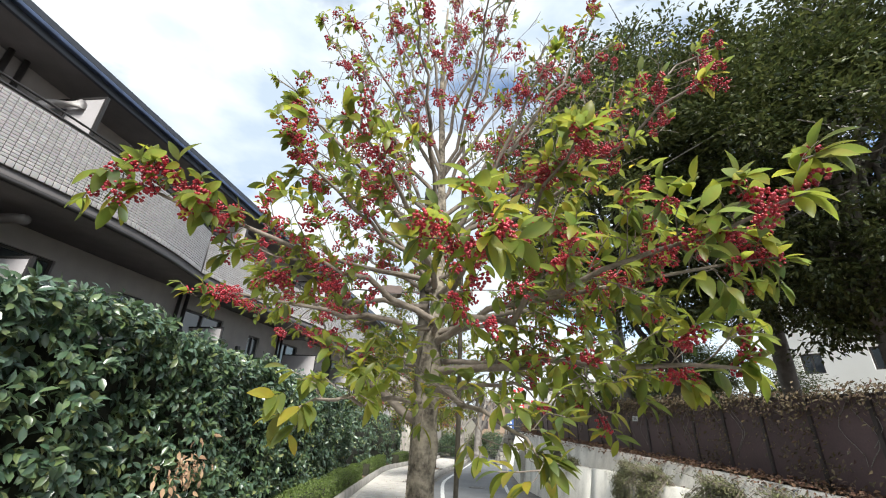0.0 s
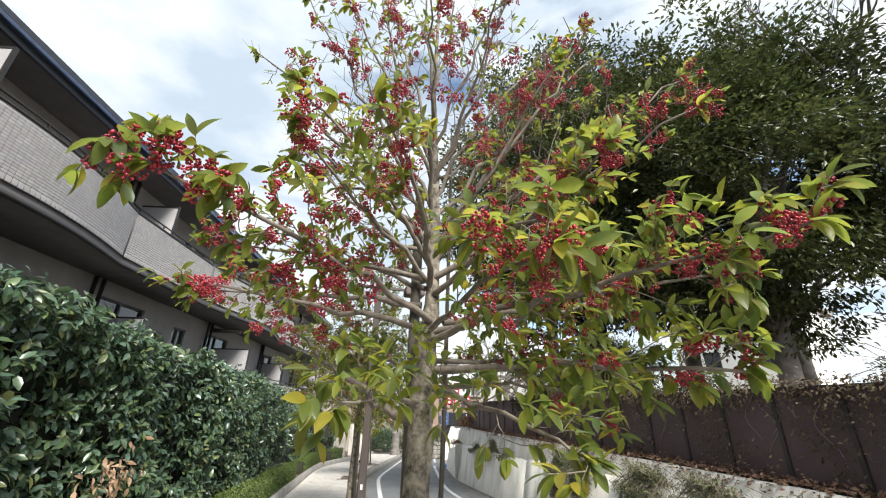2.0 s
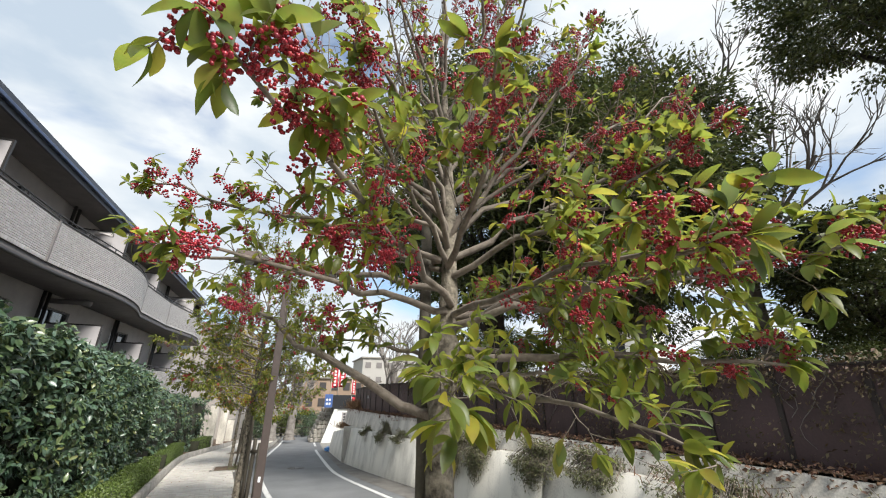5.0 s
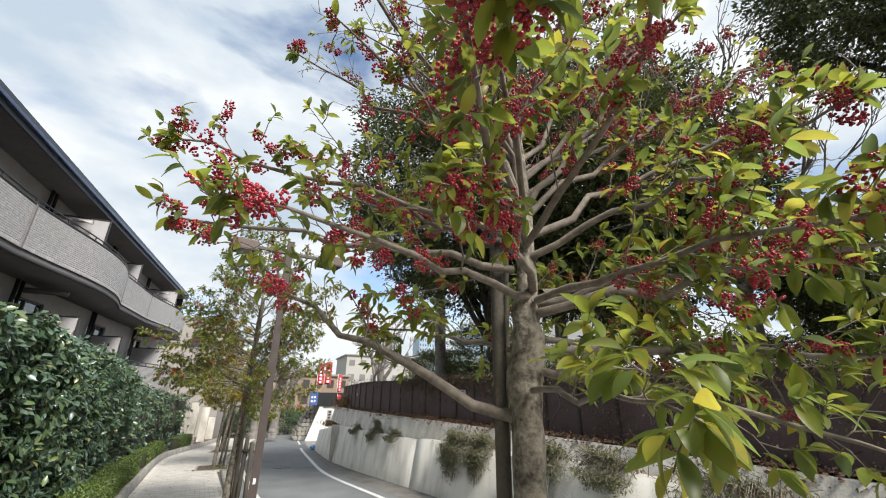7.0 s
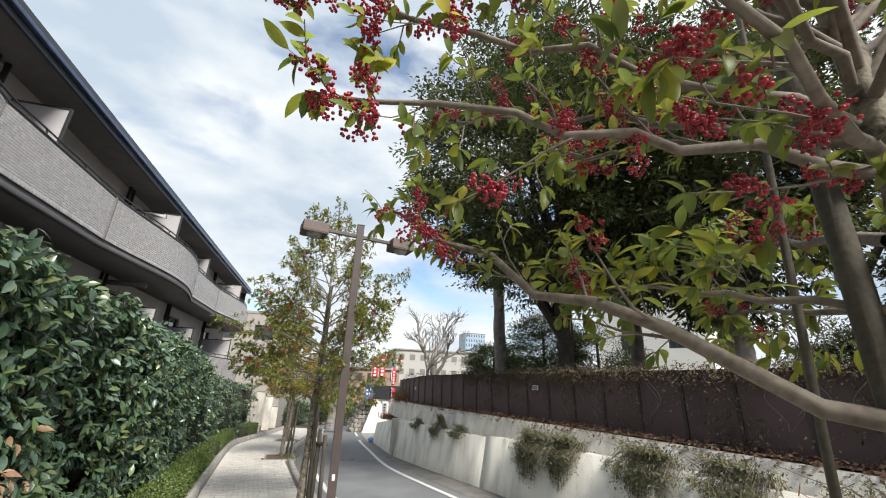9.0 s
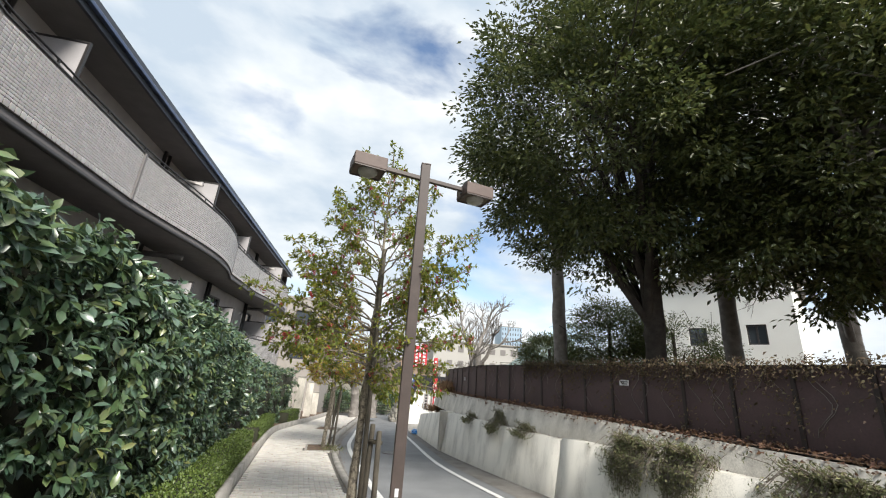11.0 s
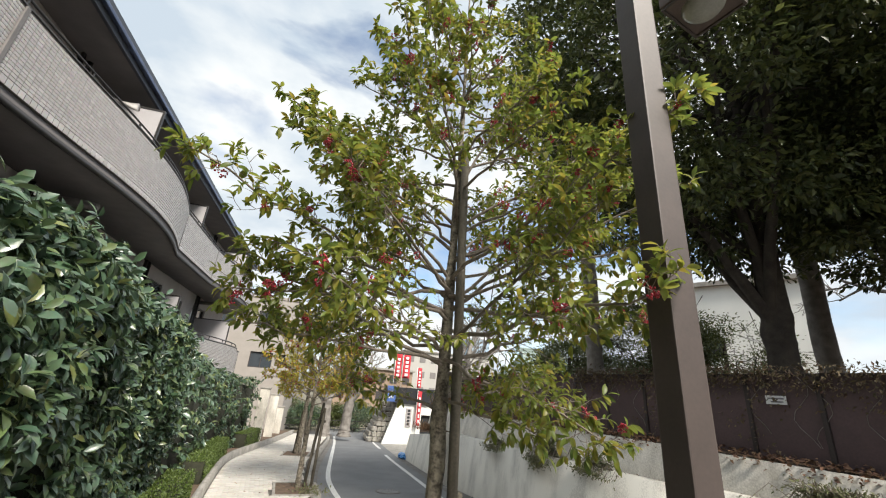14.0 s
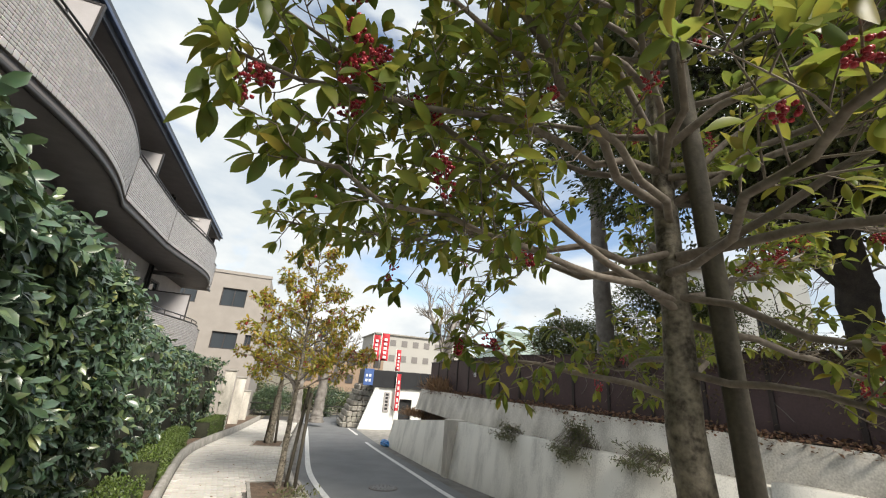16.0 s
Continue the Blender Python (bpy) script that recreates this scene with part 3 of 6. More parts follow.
def building():
    b = thing("apartment_building", (WALL_X, 5, -0.5), "grey apartment building with curved tiled balconies and dark eave", "building")
    o = Matrix.Translation((-WALL_X, -5, 0.5))

    def bp(name, bm, mat, par=b, **k):
        bm.transform(o)
        return part(name, bm, mat, par, **k)

    # rear wall, with window openings cut through it
    wins = []
    for k in range(-3, 4):
        y = 12.3 + k * 5.3
        wins.append((y - 2.5, y - 0.7, 4.62, 6.55))
        wins.append((y - 2.5, y - 0.7, 2.0, 3.95))
        wins.append((y + 0.8, y + 1.5, 2.6, 3.8))
        wins.append((y + 0.8, y + 1.5, 5.4, 6.5))
    wins = [w for w in wins if B_Y0 + 0.5 < w[0] and w[1] < B_Y1 - 0.5]
    ys = sorted({B_Y0, B_Y1, *[w[0] for w in wins], *[w[1] for w in wins]})
    bm = bmesh.new()
    for ya, yb in zip(ys, ys[1:]):
        col = sorted([(w[2], w[3]) for w in wins if w[0] <= ya and yb <= w[1]])
        z = -2.0
        for za, zb in col + [(7.3, 7.3)]:
            box(bm, WALL_X - 0.25, WALL_X, ya, yb, z, za)
            z = zb
    bp("wall", bm, M_RENDER)
    bp("back_wall", boxes((WALL_X - 9, WALL_X - 8.8, B_Y0, B_Y1, -2, 7.3), (WALL_X - 8.8, WALL_X - 0.25, B_Y0, B_Y0 + 0.2, -2, 7.3), (WALL_X - 8.8, WALL_X - 0.25, B_Y1 - 0.2, B_Y1, -2, 7.3)), M_RENDER)
    for (ya, yb, za, zb) in wins:
        w = bp("window", boxes((WALL_X - 0.14, WALL_X - 0.06, ya, ya + 0.05, za, zb), (WALL_X - 0.14, WALL_X - 0.06, yb - 0.05, yb, za, zb), (WALL_X - 0.14, WALL_X - 0.06, ya + 0.05, yb - 0.05, zb - 0.05, zb), (WALL_X - 0.14, WALL_X - 0.06, ya + 0.05, yb - 0.05, za, za + 0.05), (WALL_X - 0.13, WALL_X - 0.05, (ya + yb) / 2 - 0.03, (ya + yb) / 2 + 0.03, za + 0.05, zb - 0.05)), M_FRAME)
        bp("pane", boxes((WALL_X - 0.11, WALL_X - 0.1, ya + 0.05, (ya + yb) / 2 - 0.03, za + 0.05, zb - 0.05)), M_GLASS, w)
        bp("pane", boxes((WALL_X - 0.11, WALL_X - 0.1, (ya + yb) / 2 + 0.03, yb - 0.05, za + 0.05, zb - 0.05)), M_GLASS, w)

    # balcony slabs and parapets on both levels
    def ribbon(name, x_out, x_in, za, zb, mat, y0=B_Y0, y1=B_Y1, step=0.2):
        V, F = [], []
        n = int((y1 - y0) / step)
        for i in range(n + 1):
            y = y0 + (y1 - y0) * i / n
            V += [(x_out(y), y, za), (x_out(y), y, zb), (x_in(y), y, zb), (x_in(y), y, za)]
        for i in range(n):
            q = 4 * i
            for k in range(4):
                F.append((q + k, q + (k + 1) % 4, q + 4 + (k + 1) % 4, q + 4 + k))
        F += [(0, 3, 2, 1), (4 * n, 4 * n + 1, 4 * n + 2, 4 * n + 3)]
        me = soup(name, V, F)
        me.transform(o)
        return part(name, me, mat, b)

    for lo, hi in ((BZ0, BZ1), (1.05, 2.45)):
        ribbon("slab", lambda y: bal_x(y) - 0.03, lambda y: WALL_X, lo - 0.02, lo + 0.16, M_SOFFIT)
        ribbon("slab_edge", lambda y: bal_x(y) + 0.03, lambda y: bal_x(y) - 0.028, lo - 0.05, lo + 0.03, M_RAIL)
        ribbon("parapet", bal_x, lambda y: bal_x(y) - 0.14, lo + 0.17, hi, M_GROUT)
        ribbon("coping", lambda y: bal_x(y) + 0.012, lambda y: bal_x(y) - 0.155, hi, hi + 0.035, M_RAIL)
        tube_ob("handrail", [((bal_x(y) - 0.07 - WALL_X), y - 5, hi + 0.17 + 0.5) for y in np.arange(B_Y0, B_Y1, 0.4)], [0.02] * len(np.arange(B_Y0, B_Y1, 0.4)), M_RAIL, b)
        for y in np.arange(B_Y0 + 0.5, B_Y1, 1.325):
            bp("rail_bracket", boxes((bal_x(y) - 0.085, bal_x(y) - 0.055, y - 0.015, y + 0.015, hi + 0.03, hi + 0.17)), M_RAIL)
        # dividing screens between the flats, pipes and vents
        for k in range(len(SCREENS)):
            y = SCREENS[k]
            top = hi + 0.95 if lo > 3 else hi + 1.0
            s = bp("dividing_screen", boxes((WALL_X + 0.02, bal_x(y) - 0.2, y - 0.02, y + 0.02, lo + 0.3, top)), M_PANEL)
            bp("screen_frame", boxes((bal_x(y) - 0.2, bal_x(y) - 0.16, y - 0.03, y + 0.03, lo + 0.2, top + 0.04), (WALL_X + 0.02, bal_x(y) - 0.2, y - 0.03, y + 0.03, top, top + 0.04)), M_RAIL, s)
            for dx in (-0.5, -0.75):
                tube_ob("drain_pipe", [(0.12 , y + dx - 5, lo + 0.66), (0.12, y + dx - 5, lo + 3.75)], [0.05, 0.05], M_RAIL, b)
        for y in (4.8, 15.4, 26.0):
            zc = hi + 0.72
            if lo > 3:
                tube_ob("vent_duct", [(0.5, y - 5.35, zc + 0.02), (0.52, y - 5.2, zc + 0.36), (0.55, y - 5.1, zc + 0.5), (0.65, y - 5.03, zc + 0.55), (1.1, y - 5.0, zc + 0.55)], [0.085] * 5, M_DUCT, b, 12)
            else:
                tube_ob("vent_duct", [(0.1, y - 5.0, 4.6), (0.9, y - 5.0, 4.6), (1.1, y - 5.0, 4.57)], [0.08, 0.08, 0.08], M_PIPE, b, 12)
        for y in np.arange(-6, 30, 2.65):
            bp("wall_vent", boxes((WALL_X + 0.002, WALL_X + 0.1, y - 0.09, y + 0.09, hi + 0.7, hi + 0.88), bevel=0.03), M_RAIL)
    # dark screen that closes the end of the upper balcony
    bp("end_screen", boxes((WALL_X + 0.002, -7.4, B_Y1 - 0.06, B_Y1, BZ1 + 0.04, 7.0), bevel=0.004), M_FENCE_DK)
    # joint covers on the parapet
    for y in (-9.0, 1.7, 12.3, 22.8):
        bp("joint_cover", boxes((bal_x(y) - 0.01, bal_x(y) + 0.016, y - 0.03, y + 0.03, BZ0 + 0.17, BZ1)), M_PIPE)
    # eave: soffit, fascia, gutter edge, roof
    EX, EZ = -7.3, 7.06
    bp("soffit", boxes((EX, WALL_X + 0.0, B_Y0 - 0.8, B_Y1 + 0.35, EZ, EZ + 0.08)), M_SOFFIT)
    bp("fascia", boxes((EX + 0.0, EX + 0.07, B_Y0 - 0.8, B_Y1 + 0.35, EZ - 0.06, EZ + 0.2), bevel=0.01), M_EAVE)
    bp("eave_gutter", boxes((EX + 0.07, EX + 0.16, B_Y0 - 0.8, B_Y1 + 0.38, EZ + 0.07, EZ + 0.15), bevel=0.015), M_EDGE)
    bm = bmesh.new()
    box(bm, WALL_X - 9.3, EX + 0.1, B_Y0 - 0.8, B_Y1 + 0.35, 0, 0.12)
    for v in bm.verts:
        v.co.z += EZ + 0.2 + (EX + 0.1 - v.co.x) * 0.22
    bp("roof", bm, M_EAVE)
    for y in np.arange(-8, 30.5, 2.1):
        bp("snow_guard", boxes((EX - 0.16, EX - 0.08, y - 0.04, y + 0.04, EZ + 0.36, EZ + 0.45)), M_EAVE)
    # parapet tiles: running courses, with one soldier course at the foot
    mats = []
    for lo, hi in ((BZ0, BZ1), (1.05, 2.45)):
        row_h, tw = 0.0525, 0.1
        y = (B_Y0 if lo > 3 else 12.0)
        while y < B_Y1 - 0.1:
            x0, x1 = bal_x(y), bal_x(y + tw)
            ang = math.degrees(math.atan2(tw, x1 - x0))
            c = Vector(((x0 + x1) / 2 + 0.0, y + tw / 2, 0))
            ln = math.hypot(tw, x1 - x0)
            z = lo + 0.17
            base = o @ pose(c.x, c.y, 0, 0, 0, ang) @ pose(0, 0, 0, 90, 0, 0)
            mats.append(base @ Matrix.Translation((0, z + 0.055, 0.001)) @ Matrix.Diagonal((ln - 0.012, 0.1, 0.012, 1)))
            z += 0.112
            while z < hi - 0.04:
                mats.append(base @ Matrix.Translation((0, z + row_h / 2, 0.001)) @ Matrix.Diagonal((ln - 0.01, row_h - 0.01, 0.012, 1)))
                z += row_h
            y += tw
    return b, mats


apartment, TILE_MATS = building()


def other_building():
    b = thing("beige_building", (-9, 42, -2.2), "low beige rendered apartment block with dark windows", "building")
    o = Matrix.Translation((9, -42, 2.2))

    def bp(name, bm, mat, par=b):
        bm.transform(o)
        return part(name, bm, mat, par)
    fy = 38.0
    wins = [(-7.7, -6.2, 4.6, 5.8), (-7.7, -6.2, 1.9, 2.95), (-5.75, -5.35, 2.0, 2.9), (-10.6, -9.1, 4.6, 5.8), (-10.6, -9.1, 1.9, 2.95)]
    xs = sorted({-14.0, -4.9, *[w[0] for w in wins], *[w[1] for w in wins]})
    for a, c in zip(xs, xs[1:]):
        z = -3.0
        for za, zb in sorted((w[2], w[3]) for w in wins if w[0] <= a and c <= w[1]) + [(6.6, 6.6)]:
            bp("wall", boxes((a, c, fy, fy + 0.3, z, za)), M_BEIGE)
            z = zb
    bp("side_wall", boxes((-5.2, -4.9, fy + 0.3, 52, -3, 6.6), (-14, -13.7, fy + 0.3, 52, -3, 6.6), (-13.7, -5.2, 51.7, 52, -3, 6.6)), M_BEIGE)
    bp("roof", boxes((-14, -4.9, fy, 52, 6.6, 6.75), (-14.05, -4.85, fy - 0.05, fy + 0.15, 6.75, 6.95)), M_BEIGE)
    for a, c, za, zb in wins:
        w = bp("window", boxes((a, c, fy + 0.1, fy + 0.16, za, za + 0.06), (a, c, fy + 0.1, fy + 0.16, zb - 0.06, zb), (a, a + 0.06, fy + 0.1, fy + 0.16, za + 0.06, zb - 0.06), (c - 0.06, c, fy + 0.1, fy + 0.16, za + 0.06, zb - 0.06), ((a + c) / 2 - 0.03, (a + c) / 2 + 0.03, fy + 0.1, fy + 0.16, za + 0.06, zb - 0.06)), M_FRAME)
        bp("pane", boxes((a + 0.06, c - 0.06, fy + 0.12, fy + 0.13, za + 0.06, zb - 0.06)), M_GLASS, w)


other_building()


# ---- street lamp ----
def street_lamp(x, y):
    z = z_pave(y)
    t = thing("street_lamp", (x, y, z), "brown square-section street lamp with two box lanterns on a cross arm", "street lamp")
    top = 4.14 - z
    part("pole", boxes((-0.062, 0.062, -0.062, 0.062, 0, top), bevel=0.008), M_POST, t)
    part("pole_cap", boxes((-0.066, 0.066, -0.066, 0.066, top, top + 0.02), bevel=0.006), M_POST, t)
    part("base_plate", boxes((-0.14, 0.14, -0.14, 0.14, 0, 0.02), bevel=0.004), M_POST, t)
    az = 13.0
    za = top - 0.2
    part("arm", boxes((-0.62, 0.62, -0.028, 0.028, za - 0.028, za + 0.028), bevel=0.005, m=pose(0, 0, 0, 0, 0, az)), M_POST, t)
    for s in (-1, 1):
        m = pose(0, 0, za - 0.02, 0, 0, az) @ pose(s * 0.78, 0, 0, 0, 0, 0)
        bm = boxes((-0.21, 0.21, -0.17, 0.17, -0.085, 0.085), bevel=0.012, m=m)
        lan = part("lantern", bm, M_LAMP, t)
        part("lantern_rim", boxes((-0.2, 0.2, -0.165, -0.15, -0.1, -0.085), (-0.2, 0.2, 0.15, 0.165, -0.1, -0.085), (-0.2, -0.185, -0.15, 0.15, -0.1, -0.085), (0.185, 0.2, -0.15, 0.15, -0.1, -0.085), m=m), M_POST, lan)
        g = bmesh.new()
        bmesh.ops.create_uvsphere(g, u_segments=20, v_segments=10, radius=1)
        bmesh.ops.delete(g, geom=[v for v in g.verts if v.co.z > 0.05], context="VERTS")
        g.transform(m @ Matrix.Translation((0, 0, -0.084)) @ Matrix.Diagonal((0.13, 0.13, 0.075, 1)))
        part("lens", g, M_LENS, lan, "frosted glass lens", smooth=True)
        part("latch", boxes((-s * 0.215 - 0.006, -s * 0.215 + 0.006, -0.03, 0.03, -0.05, 0.0), m=m), M_POST, lan)
    part("sticker", boxes((-0.02, 0.02, -0.0665, -0.064, 0.72, 0.8), bevel=0.0), M_LABEL, t)


street_lamp(-1.27, 8.28)


# ---- trees ----
def bezier(a, c, b, n, rng, jit=0.0):
    out = []
    for i in range(n + 1):
        t = i / n
        p = a * (1 - t) ** 2 + c * 2 * t * (1 - t) + b * t * t
        if 0 < i < n:
            p = p + Vector(rng.normal(0, jit, 3))
        out.append(p)
    return out


class Crown:
    """Collects leaf and berry places while the limbs grow."""

    def __init__(self, seed):
        self.rng = np.random.default_rng(seed)
        self.lp, self.ld, self.ls = [], [], []
        self.bp, self.bs = [], []

    def whorl(self, p, d, n, size, spread=1.0):
        rng = self.rng
        d = Vector(d).normalized()
        for k in range(n):
            r = Vector(rng.normal(0, 1, 3))
            r = (r - d * r.dot(d)).normalized()
            q = d * rng.uniform(0.2, 1.0) + r * rng.uniform(0.5, 1.1) * spread + Vector((0, 0, rng.uniform(-0.6, 0.25)))
            self.lp.append((Vector(p) - d * rng.uniform(0, 0.05))[:])
            self.ld.append(q[:])
            self.ls.append(size * rng.uniform(0.65, 1.15))

    def berries(self, p, n, r):
        c = Vector(p)
        pts = self.rng.normal(0, 1, (n, 3))
        pts /= np.linalg.norm(pts, axis=1)[:, None]
        pts = pts * (r * self.rng.uniform(0.45, 1, n) ** 0.6)[:, None] + np.array(c[:])
        self.bp += pts.tolist()
        self.bs += self.rng.uniform(0.0045, 0.0062, n).tolist()


def limb_mesh(V, F, cr, start, tip, r0, leaf, density, berry, bend, sub=1.0, bare=0.25, open_top=0.0):
    """One limb with its side shoots and twigs; fills the crown."""
    rng = cr.rng
    start, tip = Vector(start), Vector(tip)
    L = (tip - start).length
    ctrl = start.lerp(tip, 0.5) + Vector((rng.normal(0, 0.06) * L, rng.normal(0, 0.06) * L, bend * L))
    path = bezier(start, ctrl, tip, 9, rng, 0.012 * L)
    tube(V, F, path, [r0 * (1 - 0.86 * i / 9) + 0.002 for i in range(10)], 7)
    n2 = max(4, int(L * 11 * density))
    for j in range(n2):
        f = bare + (1 - bare) * (j + rng.uniform(0, 1)) / n2
        i = min(8, int(f * 9))
        p = path[i].lerp(path[i + 1], f * 9 - i)
        tan = (path[i + 1] - path[i]).normalized()
        side = Vector(rng.normal(0, 1, 3))
        side = (side - tan * side.dot(tan)).normalized()
        d = (tan * rng.uniform(0.5, 1.0) + side * rng.uniform(0.5, 1.0) + Vector((0, 0, rng.uniform(0.0, 0.45)))).normalized()
        ln = (0.12 + 0.42 * (1 - f) * L * rng.uniform(0.4, 1.0)) * sub
        ln = min(ln, 0.75)
        e = p + d * ln + Vector((0, 0, rng.uniform(-0.02, 0.06)))
        sp = bezier(p, p.lerp(e, 0.5) + Vector(rng.normal(0, 0.03, 3)), e, 4, rng, 0.006)
        rr = max(0.0022, r0 * 0.32 * (1 - 0.7 * f))
        tube(V, F, sp, [rr * (1 - 0.17 * k) for k in range(5)], 5)
        m = 1 + int(ln / 0.11)
        for k in range(m + 1):
            g = 1.0 if k == m else (k + 0.5) / (m + 0.5)
            q = sp[min(3, int(g * 4))].lerp(sp[min(3, int(g * 4)) + 1], min(1, g * 4 - min(3, int(g * 4))))
            if k == m:
                te, td = q, d
            else:
                sd = Vector(rng.normal(0, 1, 3))
                sd = (sd - d * sd.dot(d)).normalized()
                td = (d * 0.6 + sd + Vector((0, 0, 0.3))).normalized()
                te = q + td * rng.uniform(0.05, 0.13)
                tube(V, F, [q, q.lerp(te, 0.5) + Vector(rng.normal(0, 0.005, 3)), te], [0.0022, 0.0019, 0.0015], 4)
            high = min(1.0, max(0.0, (te.z - 2.25) / 0.9)) if open_top else 0.0
            if rng.uniform() > open_top * high:
                cr.whorl(te, td, int(rng.integers(4, 7)) - int(2 * high), leaf * (1 - 0.42 * high) * (0.8 + 0.25 * f))
            if rng.uniform() < berry * (0.4 + 0.9 * f) * (1 - 0.55 * high):
                c = te - td * rng.uniform(0.01, 0.07)
                for s in range(int(rng.integers(1, 5))):
                    cr.berries(c - td * 0.03 * s + Vector(rng.normal(0, 0.012, 3)), int(rng.integers(14, 30)), rng.uniform(0.018, 0.034))
    lush = 1.3 if open_top and tip.z < 2.6 else 1.0
    cr.whorl(tip, path[-1] - path[-2], 8, leaf * lush)
    if open_top and berry > 0.3 and tip.z < 2.75:
        # heavy fruit along the outer end
        for k in range(7):
            c = path[7].lerp(path[9], rng.uniform(0, 0.95)) + Vector(rng.normal(0, 0.03, 3))
            cr.berries(c, int(rng.integers(18, 34)), rng.uniform(0.022, 0.036))


def finish_crown(t, cr, base, leaf_mat, label, near=None):
    rng = cr.rng
    lp, ld, ls = np.array(cr.lp) - np.array(base), np.array(cr.ld), np.array(cr.ls)
    rots = frames_for(ld, rng, roll=0.35)
    keep = np.ones(len(lp), bool)
    if near is not None:
        idx = [i for i in range(len(lp)) if near(cr.lp[i])][:300]
        me = soup("leaf", LEAF_V, LEAF_F)
        me.materials.append(M_LEAF_OB)
        me.polygons.foreach_set("use_smooth", [True] * len(me.polygons))
        for i in idx:
            ob = new("leaf", me)
            ob.parent = t
            ob.matrix_basis = Matrix.Translation(lp[i]) @ Matrix(rots[i].tolist()).to_4x4() @ Matrix.Scale(float(ls[i]), 4)
            keep[i] = False
    ob = part("crown", scatter("crown", LEAF_V, LEAF_F, rots[keep], lp[keep], ls[keep]), leaf_mat, t, label, smooth=True)
    tagged(ob, kind="stuff")
    if cr.bp:
        n = len(cr.bp)
        ob = part("fruit", scatter("fruit", ICO_V, ICO_F, np.tile(np.eye(3), (n, 1, 1)), np.array(cr.bp) - np.array(base), np.array(cr.bs)), M_BERRY, t, "clusters of small red berries", smooth=True)
        tagged(ob, kind="stuff")


def trunk_ob(t, base, pts, radii, mat, knots=0.0, seed=1, sides=26):
    """A trunk along pts with swellings and burls."""
    rng = np.random.default_rng(seed)
    fine, rad = [], []
    for i in range(len(pts) - 1):
        for k in range(14):
            f = k / 14
            fine.append(Vector(pts[i]).lerp(Vector(pts[i + 1]), f))
            rad.append(radii[i] * (1 - f) + radii[i + 1] * f)
    fine.append(Vector(pts[-1]))
    rad.append(radii[-1])
    V, F = [], []
    tube(V, F, [p - Vector(base) for p in fine], rad, sides)
    burl = [(rng.uniform(0, 1), rng.uniform(0, 6.28), rng.uniform(0.15, 0.42)) for _ in range(34)]
    n = len(fine)
    for i in range(n):
        c = fine[i] - Vector(base)
        for k in range(sides):
            v = V[i * sides + k]
            d = v - c
            a = 2 * math.pi * k / sides
            s = 1 + 0.09 * noise.noise(v * 7) + 0.07 * noise.noise(v * 24) + 0.04 * noise.noise(v * 60)
            for bf, ba, bs in burl:
                q = ((i / n - bf) * 38) ** 2 + (math.sin((a - ba) / 2) * 3.6) ** 2
                s += knots * bs * math.exp(-q)
            V[i * sides + k] = c + d * s
    part("trunk", soup("trunk", [v[:] for v in V], F), mat, t, smooth=True)


def add_limb(t, base, V, F, mat, name="limb"):
    b = Vector(base)
    part(name, soup(name, [(v - b)[:] for v in V], F), mat, t, smooth=True)


def stakes(base, spec, tie_z):
    t = thing("tree_stake", (base[0], base[1], base[2]), "pair of weathered timber tree stakes with a cross tie", "tree stake", "tree stakes")
    for (x0, y0, x1, y1, h, r) in spec:
        tube_ob("stake", [(x0, y0, -0.1), ((x0 + x1) / 2, (y0 + y1) / 2, h / 2), (x1, y1, h), (x1, y1, h + 0.01)], [r, r, r * 0.95, r * 0.6], M_STAKE, t, 12)
    if len(spec) > 1:
        (a, b_, c, d, h, r), (e, f, g, i, h2, r2) = spec[0], spec[1]
        tube_ob("cross_tie", [(c - 0.05, d, tie_z), (g + 0.05, i, tie_z)], [r * 0.8, r * 0.8], M_STAKE, t, 10)


